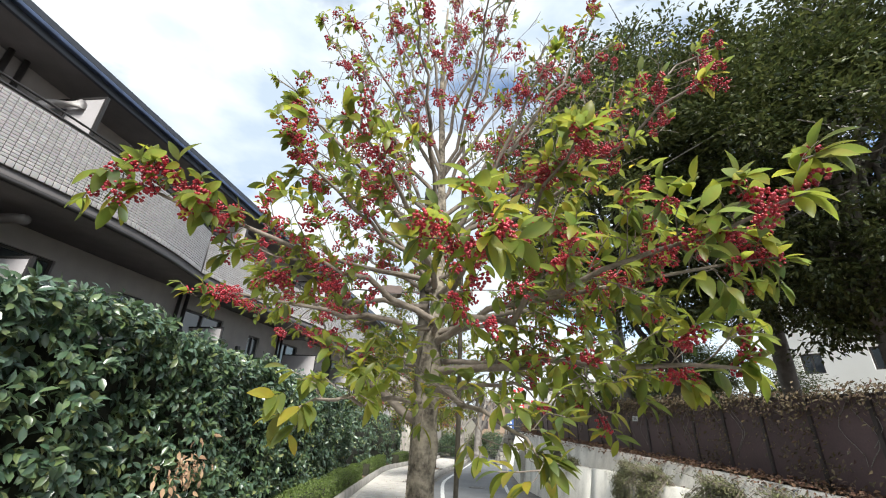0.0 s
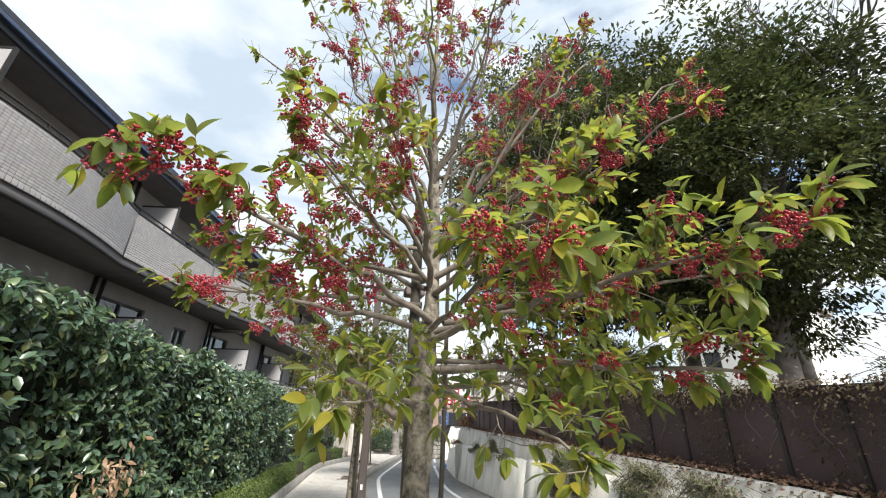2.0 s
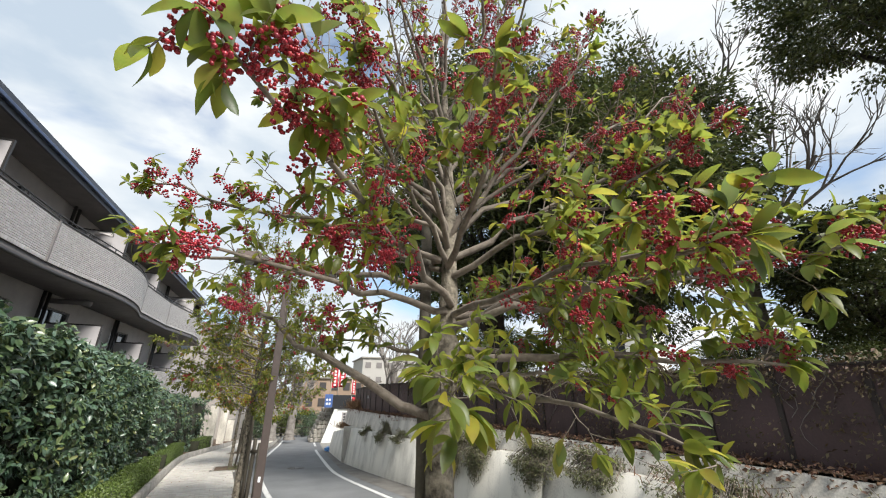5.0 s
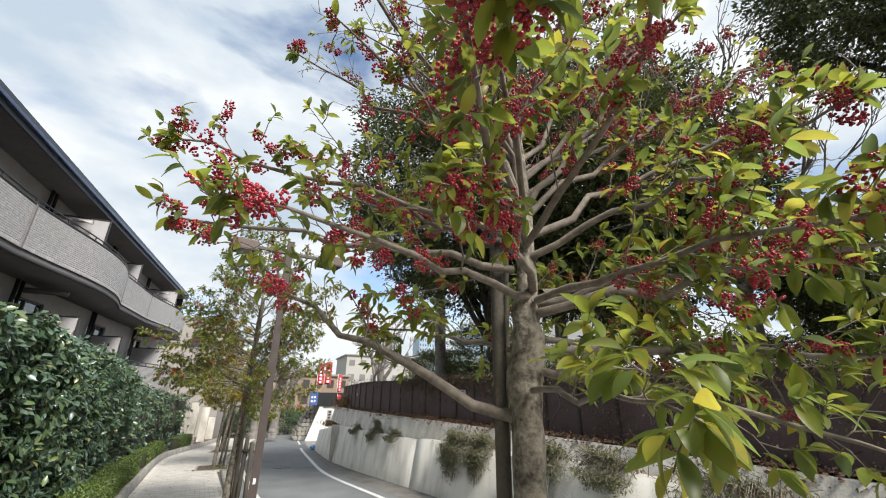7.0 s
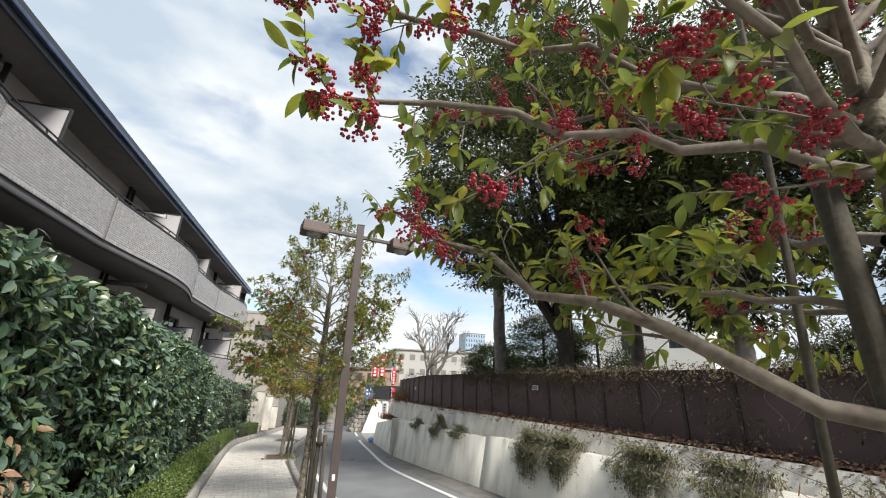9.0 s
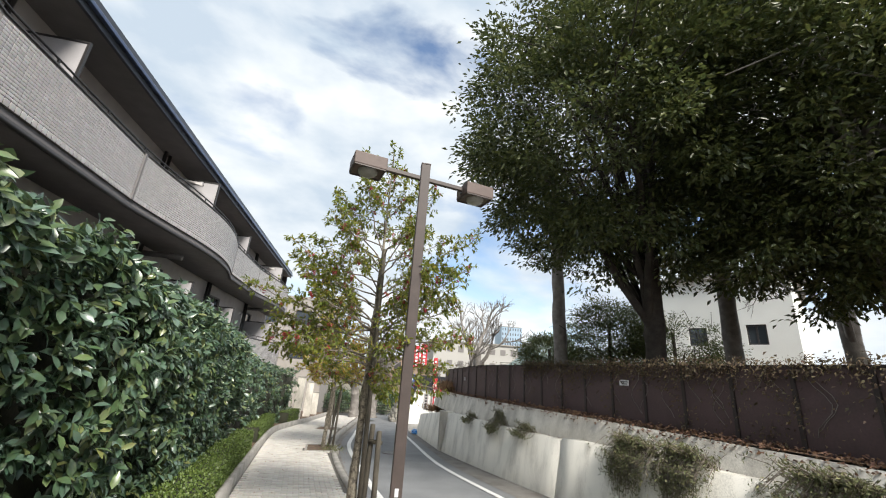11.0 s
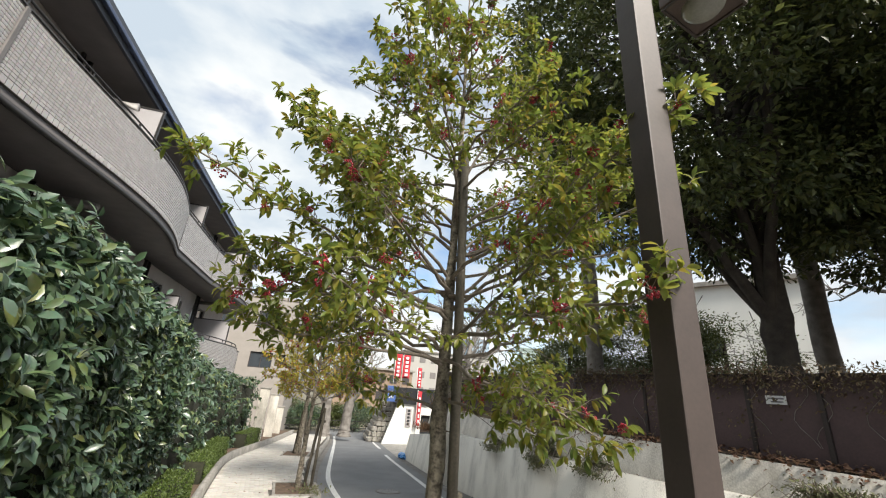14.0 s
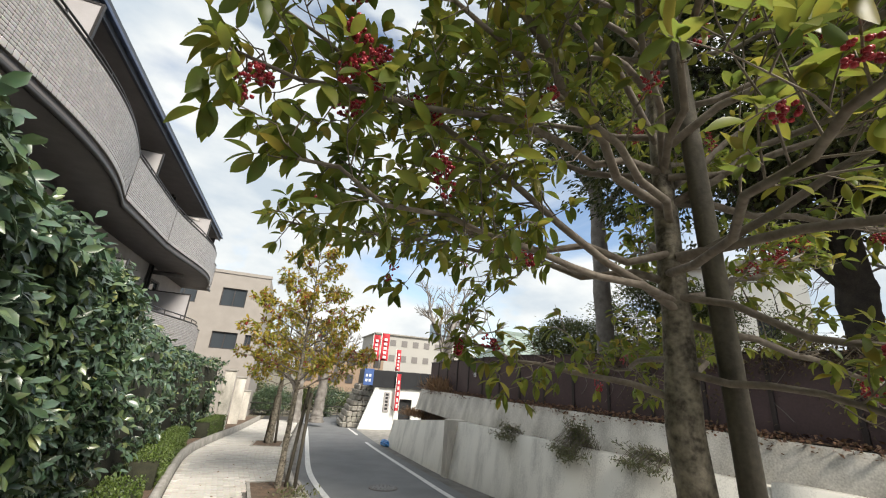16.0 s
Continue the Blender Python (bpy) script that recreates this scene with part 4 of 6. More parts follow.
def berry_tree():
    bx, by = -0.30, 2.12
    base = (bx, by, z_pave(by))
    t = thing("holly_tree", base, "knotty street holly with yellow-green leaves and many red berries", "tree", "street trees")
    trunk_ob(t, base, [base, (-0.3, 2.12, 0.6), (-0.31, 2.12, 1.3), (-0.29, 2.12, 1.75), (-0.26, 2.12, 2.05), (-0.27, 2.14, 2.8), (-0.3, 2.16, 3.6), (-0.28, 2.15, 4.5)], [0.088, 0.066, 0.058, 0.056, 0.036, 0.024, 0.016, 0.006], M_BARK, 1.0, 3)
    cr = Crown(11)
    L = 0.08
    # start, tip, radius, density, berries, bend
    limbs = [
        ((-0.27, 2.08, 1.95), (-1.15, 0.99, 2.17), 0.024, 0.95, 0.75, 0.05),
        ((-0.25, 2.08, 1.85), (0.8, 0.92, 2.04), 0.026, 1.2, 0.4, 0.02),
        ((-0.27, 2.05, 1.62), (0.14, 1.22, 1.40), 0.02, 0.9, 0.04, 0.06),
        ((-0.30, 2.08, 1.92), (-1.42, 1.80, 2.02), 0.024, 1.1, 0.5, 0.02),
        ((-0.33, 2.15, 1.45), (-1.4, 3.15, 2.22), 0.034, 0.9, 0.35, -0.04),
        ((-0.32, 2.15, 2.05), (-1.7, 2.46, 2.18), 0.024, 0.9, 0.55, 0.0),
        ((-0.3, 2.15, 2.2), (-1.76, 2.48, 2.54), 0.022, 1.0, 0.5, 0.05),
        ((-0.32, 2.05, 1.55), (-0.56, 1.22, 1.50), 0.016, 0.9, 0.1, 0.05),
        ((-0.25, 2.1, 1.70), (0.78, 1.28, 1.65), 0.028, 1.0, 0.25, 0.05),
        ((-0.25, 2.1, 2.2), (0.95, 1.36, 2.85), 0.024, 1.1, 0.5, 0.03),
        ((-0.25, 2.1, 1.9), (1.16, 1.58, 2.12), 0.026, 1.2, 0.35, 0.02),
        ((-0.27, 2.06, 1.9), (0.02, 0.85, 1.90), 0.02, 1.1, 0.35, 0.06),
        ((-0.2, 2.12, 1.95), (0.95, 2.5, 2.2), 0.024, 1.1, 0.3, 0.0),
        ((-0.22, 2.2, 1.9), (0.45, 3.2, 2.3), 0.024, 1.0, 0.3, 0.0),
        ((-0.26, 2.1, 2.1), (0.35, 1.15, 2.45), 0.022, 1.1, 0.4, 0.03),
        ((-0.28, 2.1, 2.15), (-0.5, 1.1, 2.5), 0.022, 1.0, 0.4, 0.03),
        ((-0.3, 2.15, 2.2), (-0.5, 3.3, 2.75), 0.022, 0.9, 0.4, 0.0),
        ((-0.27, 2.12, 2.25), (-0.95, 1.45, 2.95), 0.02, 0.8, 0.5, 0.04),
        ((-0.27, 2.12, 2.4), (-1.2, 2.2, 3.2), 0.02, 0.8, 0.5, 0.03),
        ((-0.27, 2.12, 2.3), (0.4, 1.6, 3.35), 0.021, 0.8, 0.5, 0.03),
        ((-0.27, 2.14, 2.5), (0.75, 2.3, 3.3), 0.02, 0.8, 0.45, 0.0),
        ((-0.28, 2.14, 2.6), (-0.35, 1.3, 3.45), 0.019, 0.8, 0.5, 0.05),
        ((-0.28, 2.14, 2.8), (-0.85, 1.7, 3.8), 0.017, 0.8, 0.5, 0.03),
        ((-0.28, 2.14, 2.8), (0.2, 2.7, 3.7), 0.016, 0.8, 0.5, 0.0),
        ((-0.28, 2.15, 3.0), (-0.75, 2.7, 4.0), 0.016, 0.8, 0.5, 0.02),
        ((-0.29, 2.15, 3.1), (0.2, 1.75, 4.2), 0.015, 0.8, 0.5, 0.03),
        ((-0.29, 2.15, 3.3), (-0.45, 1.75, 4.4), 0.014, 0.8, 0.5, 0.03),
        ((-0.29, 2.15, 3.6), (-0.2, 2.3, 4.9), 0.012, 0.8, 0.5, 0.0),
        ((-0.28, 2.14, 2.45), (-0.75, 1.75, 3.5), 0.017, 1.0, 0.5, 0.03),
        ((-0.28, 2.14, 2.6), (-1.05, 2.6, 3.6), 0.017, 1.0, 0.5, 0.03),
        ((-0.28, 2.14, 2.7), (0.55, 2.0, 3.9), 0.017, 1.0, 0.5, 0.0),
        ((-0.28, 2.14, 2.5), (0.65, 2.9, 3.3), 0.017, 1.0, 0.4, 0.0),
        ((-0.28, 2.14, 2.8), (0.1, 1.4, 3.9), 0.016, 1.0, 0.5, 0.03),
        ((-0.28, 2.14, 3.0), (-0.65, 2.2, 4.4), 0.015, 1.0, 0.5, 0.03),
        ((-0.28, 2.14, 2.3), (-0.95, 1.9, 2.75), 0.018, 0.9, 0.5, 0.02),
        ((-0.28, 2.14, 2.4), (0.9, 1.8, 3.2), 0.018, 1.0, 0.5, 0.02),
        ((-0.27, 2.12, 2.35), (-1.5, 2.0, 3.7), 0.02, 0.9, 0.5, 0.03),
        ((-0.27, 2.14, 2.6), (-1.25, 2.0, 4.3), 0.018, 0.9, 0.5, 0.02),
        ((-0.27, 2.14, 2.5), (-1.38, 2.6, 3.3), 0.018, 0.9, 0.5, 0.02),
        ((-0.25, 2.12, 2.3), (1.3, 1.75, 3.45), 0.021, 0.9, 0.7, 0.03),
        ((-0.25, 2.12, 2.5), (0.75, 1.9, 4.0), 0.018, 0.9, 0.5, 0.02),
        ((-0.27, 2.14, 2.6), (1.0, 2.3, 4.2), 0.018, 0.9, 0.5, 0.02),
        ((-0.27, 2.14, 2.9), (-0.75, 1.9, 4.6), 0.016, 0.9, 0.5, 0.02),
        ((-0.27, 2.14, 2.9), (0.25, 1.9, 4.6), 0.016, 0.9, 0.5, 0.02),
        ((-0.3, 2.16, 2.15), (-1.15, 3.2, 2.75), 0.02, 0.8, 0.5, 0.02),
        ((-0.3, 2.15, 1.7), (-0.8, 2.75, 1.85), 0.016, 1.2, 0.12, 0.03),
        ((-0.25, 2.1, 1.62), (0.42, 1.85, 1.62), 0.016, 1.2, 0.12, 0.03),
        ((-0.26, 2.16, 1.7), (0.15, 2.95, 1.85), 0.016, 1.2, 0.12, 0.03),
        ((-0.24, 2.12, 1.75), (0.75, 2.1, 1.75), 0.018, 1.2, 0.15, 0.03),
        ((-0.27, 2.1, 2.15), (-0.9, 1.35, 2.65), 0.018, 1.0, 0.6, 0.03),
    ]
    for s, e, r, dn, br, bend in limbs:
        V, F = [], []
        far = e[0] < -1.3      # the long bare side towards the houses
        limb_mesh(V, F, cr, s, e, r * 0.72, L * (0.76 if far else 1.0), dn * (0.72 if far else 0.98), br * 0.95, bend, open_top=0.6)
        add_limb(t, base, V, F, M_TWIG)
    finish_crown(t, cr, base, M_LEAF, "glossy yellow-green leaves", near=lambda p: p[1] < 1.25 and p[2] < 2.4)
    stakes(base, [(-0.05, 0.11, -0.06, 0.1, 3.1, 0.03)], 0)
    tube_ob("cane", [(-0.2, 2.55, -0.2), (-0.16, 2.5, 1.5), (-0.15, 2.4, 3.4)], [0.014, 0.014, 0.01], M_STAKE, None, 8)
    tagged(bpy.data.objects["cane"], "thin upright bamboo cane beside the holly tree", "cane")


berry_tree()


def cone_tree(bx, by, h, rad, zlow, seed, leaf_mat, density, berry, label, r0=0.07, leaf=0.095, extra=()):
    base = (bx, by, z_pave(by))
    rng = np.random.default_rng(seed)
    t = thing("holly_tree", base, label, "tree", "street trees")
    bz = base[2]
    pts = [base, (bx + 0.01, by, bz + 0.8), (bx + 0.03, by + 0.02, zlow), (bx + 0.04, by, zlow + (h - zlow) * 0.45), (bx + 0.02, by, h)]
    trunk_ob(t, base, pts, [r0 * 1.3, r0, r0 * 0.8, r0 * 0.35, 0.006], M_BARK, 0.8, seed)
    cr = Crown(seed)
    spans = [((s[0], s[1], s[2] + rng.uniform(-0.3, 0.3)), e, r) for s, e, r in extra]
    n = int(26 * density + 6)
    for i in range(n):
        f = (i + 0.5) / n
        z0 = zlow + (h - zlow) * 0.9 * f
        a = i * 2.399 + rng.uniform(-0.4, 0.4)
        r = rad * (1 - 0.82 * f ** 1.1) * rng.uniform(0.75, 1.1)
        spans.append(((bx + 0.03, by, z0), (bx + r * math.cos(a), by + r * math.sin(a), z0 + r * rng.uniform(0.15, 0.5) + 0.1), 0.022 * (1 - 0.6 * f)))
    for s, e, r in spans:
        V, F = [], []
        limb_mesh(V, F, cr, s, e, r * 0.7, leaf, 0.85 * density, berry, 0.0, bare=0.3)
        add_limb(t, base, V, F, M_TWIG)
    finish_crown(t, cr, base, leaf_mat, "mid-green leaves")
    return t


T2 = cone_tree(-1.72, 9.95, 5.35, 1.65, 1.45, 21, M_LEAF2, 1.5, 0.04, "young street holly with a conical green crown and few red berries", r0=0.058, leaf=0.068, extra=[
    ((-1.72, 9.95, 1.7), (-3.45, 9.21, 2.45), 0.024), ((-1.7, 9.93, 1.6), (-1.35, 8.2, 1.72), 0.024), ((-1.7, 9.9, 2.0), (-1.12, 8.2, 2.65), 0.022), ((-1.7, 9.93, 1.5), (-1.45, 9.0, 1.12), 0.016), ((-1.72, 9.95, 1.6), (-3.1, 10.6, 1.75), 0.02), ((-1.72, 9.95, 1.6), (-0.2, 9.6, 1.9), 0.022), ((-1.72, 9.95, 1.65), (-2.6, 8.6, 1.7), 0.02), ((-1.72, 9.95, 1.5), (-0.3, 10.9, 1.5), 0.02), ((-1.7, 9.95, 2.1), (-3.0, 9.6, 3.0), 0.02), ((-1.7, 9.95, 2.5), (-2.85, 10.2, 3.5), 0.018), ((-1.7, 9.95, 1.65), (-3.2, 9.85, 2.1), 0.02), ((-1.7, 9.95, 1.9), (-2.7, 9.2, 2.65), 0.018), ((-1.7, 9.95, 2.0), (-0.5, 9.3, 2.9), 0.018),
    ((-1.7, 9.95, 2.3), (-3.1, 9.75, 3.3), 0.019), ((-1.7, 9.95, 2.9), (-2.55, 9.8, 4.25), 0.017), ((-1.7, 9.95, 2.4), (-0.15, 9.6, 3.7), 0.019), ((-1.7, 9.95, 2.1), (-0.3, 9.5, 3.1), 0.019), ((-1.7, 9.95, 3.1), (-0.9, 9.7, 4.5), 0.016),
    ((-1.72, 9.95, 1.75), (-3.2, 9.72, 1.8), 0.02), ((-1.72, 9.95, 1.6), (-3.05, 9.75, 1.6), 0.018), ((-1.7, 9.93, 1.55), (-1.1, 8.9, 1.1), 0.017), ((-1.7, 9.93, 1.9), (-0.6, 8.9, 2.3), 0.019), ((-1.7, 9.95, 3.4), (-2.2, 9.6, 4.9), 0.015),
    ((-1.7, 9.95, 1.45), (-2.3, 10.6, 1.35), 0.017), ((-1.7, 9.95, 1.45), (-1.2, 10.9, 1.3), 0.017), ((-1.7, 9.95, 1.45), (-0.6, 9.75, 1.2), 0.018)])
T3 = cone_tree(-2.70, 17.9, 4.2, 1.6, 0.7, 33, M_LEAF4, 1.25, 0.12, "slender street holly with thinning yellow and orange leaves", 0.05)
T4 = cone_tree(-3.02, 24.7, 3.6, 1.6, 0.4, 35, M_LEAF4, 1.1, 0.05, "street holly with yellow and orange leaves", 0.09)
stakes((-1.72, 9.95, z_pave(9.95)), [(0.18, 0.1, 0.2, 0.06, 1.28, 0.04), (0.33, -0.05, 0.3, -0.05, 1.2, 0.04), (0.13, -0.14, 0.06, -0.07, 4.0, 0.036)], 1.05)
stakes((-2.70, 17.9, z_pave(17.9)), [(0.14, 0.1, 0.3, 0.4, 1.8, 0.035), (0.3, -0.1, 0.34, 0.1, 1.7, 0.035)], 1.4)
stakes((-3.02, 24.7, z_pave(24.7)), [(-0.15, 0.2, -0.05, 0.1, 1.5, 0.04), (0.2, 0.1, 0.1, 0.05, 1.5, 0.04)], 1.2)


def tree_pit(x, y, w, l):
    z = z_pave(y)
    t = thing("tree_pit", (x, y, z), "square pit of dark soil with a concrete edging around the tree", "tree pit", "tree pits")
    t.rotation_euler = (math.atan(-0.048), 0, math.atan2(-(kerb_x(y + 1) - kerb_x(y - 1)), 2))
    part("edging", boxes((-w, w, -l, -l + 0.06, -0.1, 0.012), (-w, w, l - 0.06, l, -0.1, 0.012), (-w, -w + 0.06, -l + 0.06, l - 0.06, -0.1, 0.012), (w - 0.06, w, -l + 0.06, l - 0.06, -0.1, 0.012), bevel=0.006), M_KERB, t)
    bm = bmesh.new()
    bmesh.ops.create_grid(bm, x_segments=16, y_segments=16, size=1)
    for v in bm.verts:
        v.co = Vector((v.co.x * (w - 0.05), v.co.y * (l - 0.05), -0.0 + 0.03 * noise.noise(v.co * 4)))
    part("soil", bm, M_SOIL, t, smooth=True)


def pit_weed(x, y, n, seed):
    rng = np.random.default_rng(seed)
    d = rng.normal(0, 0.6, (n, 3)) + np.array([0, 0, 0.8])
    lp = np.stack([rng.normal(0, 0.16, n), rng.normal(0, 0.22, n), np.abs(rng.normal(0.02, 0.03, n))], 1)
    ob = part("ground_ivy", scatter("ground_ivy", SMALL_V, SMALL_F, frames_for(d, rng, roll=0.6), lp, rng.uniform(0.04, 0.09, n)), M_WEED)
    ob.location = (x, y, z_pave(y))
    tagged(ob, "small grey-green weeds in the tree pit", "weed", kind="stuff")


pit_weed(-2.4, 17.3, 160, 1)
pit_weed(-1.5, 9.6, 90, 2)

PITS = [(-2.72, 17.75, 0.5, 0.75), (-3.05, 24.6, 0.48, 0.75), (-1.68, 9.95, 0.42, 0.7), (-0.28, 2.12, 0.42, 0.7)]
for p in PITS:
    tree_pit(*p)


def big_tree(name, x, y, z0, trunk, zc, rx, rz, clumps, per, leaf, mat, bark, seed, label, branches=14, tilt=0.0, fork=None, flat=0.75):
    """An evergreen with a heavy trunk, limbs, and a crown of leafy clumps with gaps."""
    base = (x, y, z0)
    rng = np.random.default_rng(seed)
    t = thing(name, base, label, "tree")
    fz = fork if fork else zc - rz * 0.75
    trunk_ob(t, base, [base, (x - 0.02, y, z0 + 0.5), (x + tilt * 0.3, y, (z0 + fz) / 2), (x + tilt * 0.6, y, fz), (x + tilt, y, zc + rz * 0.5)], [trunk * 1.5, trunk * 1.05, trunk * 0.95, trunk * 0.9, 0.06], bark, 0.5, seed)
    ends = []
    for i in range(branches):
        a = i * 2.399
        f = rng.uniform(0.0, 0.8)
        s = Vector((x + tilt * f, y, fz - 0.3 + (zc + rz * 0.3 - fz) * f))
        el = rng.uniform(-0.25, 0.9)
        e = Vector((x + math.cos(a) * rx * 0.8 * math.cos(el), y + math.sin(a) * rx * 0.8 * math.cos(el), zc + math.sin(el) * rz * 0.85))
        V, F = [], []
        c = s.lerp(e, 0.5) + Vector((0, 0, rng.uniform(-0.5, 0.7)))
        p = bezier(s, c, e, 8, rng, 0.07)
        tube(V, F, p, [trunk * 0.42 * (1 - 0.11 * k) for k in range(9)], 8)
        for k in range(3, 9):
            for _ in range(2):
                q = p[k] + Vector(rng.normal(0, 0.75, 3))
                tube(V, F, [p[k], p[k].lerp(q, 0.5) + Vector(rng.normal(0, 0.08, 3)), q], [trunk * 0.1, trunk * 0.07, 0.012], 5)
                ends.append(q)
        add_limb(t, base, V, F, bark)
    lp, ld = [], []
    n = clumps
    u = rng.normal(0, 1, (n, 3))
    u /= np.linalg.norm(u, axis=1)[:, None]
    rr = rng.uniform(0.25, 1, n) ** 0.45
    bump = np.array([1 + 0.2 * noise.noise(Vector(q) * 2.3 + Vector((seed, 0, 0))) + 0.15 * noise.noise(Vector(q) * 6) for q in u])
    cen = u * (rr * bump)[:, None] * np.array([rx, rx, rz]) + np.array([x, y, zc])
    low = cen[:, 2] < zc
    cen[low, 2] = zc + (cen[low, 2] - zc) * flat
    keep = np.array([noise.noise(Vector(c) * 0.75 + Vector((seed * 3.1, 0, 0))) > -0.1 for c in cen])
    cen, u = cen[keep], u[keep]
    k = len(cen)
    off = rng.normal(0, 1, (k, per, 3)) * np.array([0.25, 0.25, 0.085])
    lp = (cen[:, None, :] + off).reshape(-1, 3) - np.array(base)
    dirs = (u[:, None, :] * 0.5 + off * 2.2 + rng.normal(0, 0.5, (k, per, 3)) + np.array([0, 0, -0.15])).reshape(-1, 3)
    ob = part("crown", scatter("crown", TINY_V, TINY_F, frames_for(dirs, rng, roll=0.6), lp, leaf * rng.uniform(0.7, 1.25, len(lp))), mat, t)
    tagged(ob, kind="stuff")
    return t


big_tree("evergreen_tree", 5.25, 12.4, 0.7, 0.25, 8.7, 4.95, 5.9, 2700, 62, 0.155, M_DTREE, M_BARK_DK, 5, "large dark evergreen tree with a dense crown behind the fence", 26, 0.3, 3.2, 0.82)
big_tree("evergreen_tree", 8.5, 9.4, 0.7, 0.26, 7.8, 4.0, 5.0, 2400, 62, 0.155, M_DTREE, M_BARK_PALE, 8, "large dark evergreen tree with low sweeping branches in the garden", 20, 0.2, 2.8, 0.98)
big_tree("evergreen_tree", 13.4, 3.4, 0.7, 0.3, 13.0, 3.1, 4.0, 900, 60, 0.16, M_DTREE, M_BARK_DK, 9, "tall evergreen tree with a high crown at the garden edge", 12, 0.0, 9.0)
big_tree("evergreen_tree", 15.2, 6.8, 0.7, 0.2, 5.0, 2.3, 2.6, 700, 60, 0.16, M_DTREE, M_BARK_DK, 10, "small dark evergreen tree at the back of the garden", 9, 0.0, 2.4)
for (gx, gy, gr, gz, gs) in ((8.2, 18.6, 2.0, 2.9, 41), (10.4, 17.6, 1.9, 2.7, 42), (6.9, 21.5, 1.4, 2.2, 43), (15.5, 11.0, 1.8, 2.3, 44), (13.8, 7.5, 1.5, 2.0, 45)):
    big_tree("garden_bush", gx, gy, 0.7, 0.07, gz + 0.1, gr, gr * 0.95, 650, 60, 0.1, M_BUSH, M_BARK_DK, gs, "rounded olive-green garden bush behind the fence", 7, 0.0, 1.4, 0.95)


def bare_tree(x, y, z0, h, r, seed, label, spread=0.55, mat=None, levels=4, stem=0.45):
    base = (x, y, z0)
    rng = np.random.default_rng(seed)
    mat = mat or M_BARK_PALE
    t = thing("bare_tree", base, label, "tree")
    top = Vector((x + rng.normal(0, 0.15), y, z0 + h * stem))
    trunk_ob(t, base, [base, (x, y, z0 + 0.4), ((x + top.x) / 2, y, z0 + h * stem * 0.55), top[:]], [r * 1.35, r, r * 0.85, r * 0.7], mat, 0.5, seed)

    def grow(V, F, p, d, ln, rad, lev):
        e = p + d * ln
        m = p.lerp(e, 0.5) + Vector(rng.normal(0, 0.05 * ln, 3))
        tube(V, F, [p, m, e], [rad, rad * 0.8, rad * 0.62], 5 if lev > 1 else 4)
        if lev == 0:
            return
        for k in range(3 if lev > 1 else 4):
            s = Vector(rng.normal(0, 1, 3))
            s = (s - d * s.dot(d)).normalized()
            nd = (d + s * spread * rng.uniform(0.6, 1.4) + Vector((0, 0, 0.12))).normalized()
            grow(V, F, m.lerp(e, rng.uniform(0.2, 1.0)), nd, ln * rng.uniform(0.55, 0.8), rad * 0.55, lev - 1)
    for k in range(5):
        V, F = [], []
        a = k * 2.399 + seed
        d = Vector((math.cos(a) * 0.6, math.sin(a) * 0.6, 0.9)).normalized()
        grow(V, F, top - Vector((0, 0, h * 0.06 * k)), d, h * 0.2, r * 0.5, levels)
        add_limb(t, base, V, F, mat)
    return t


bare_tree(7.0, 34.0, -1.5, 11.0, 0.36, 51, "tall leafless tree with a pale trunk")
bare_tree(6.0, 18.6, 0.7, 14.0, 0.27, 52, "pale-trunked bare tree beside the evergreen", stem=0.66)
bare_tree(9.6, 14.2, 0.7, 15.0, 0.26, 53, "pale-trunked bare tree behind the fence", stem=0.66)
bare_tree(14.2, 9.4, 0.7, 16.0, 0.26, 54, "tall leafless tree with fine spreading twigs")
bare_tree(12.6, 13.0, 0.7, 11.0, 0.26, 57, "leafless garden tree with spreading grey limbs", 0.7)
bare_tree(-0.7, 35.1, z_pave(35), 7.5, 0.32, 55, "old street tree with a thick grey trunk and bare twigs")
bare_tree(-1.95, 34.6, z_pave(35), 7.0, 0.3, 56, "old street tree with a thick grey trunk and bare twigs")


# ---- hedges ----
def hedge_x(y):
    return edge_l(y) - 0.56


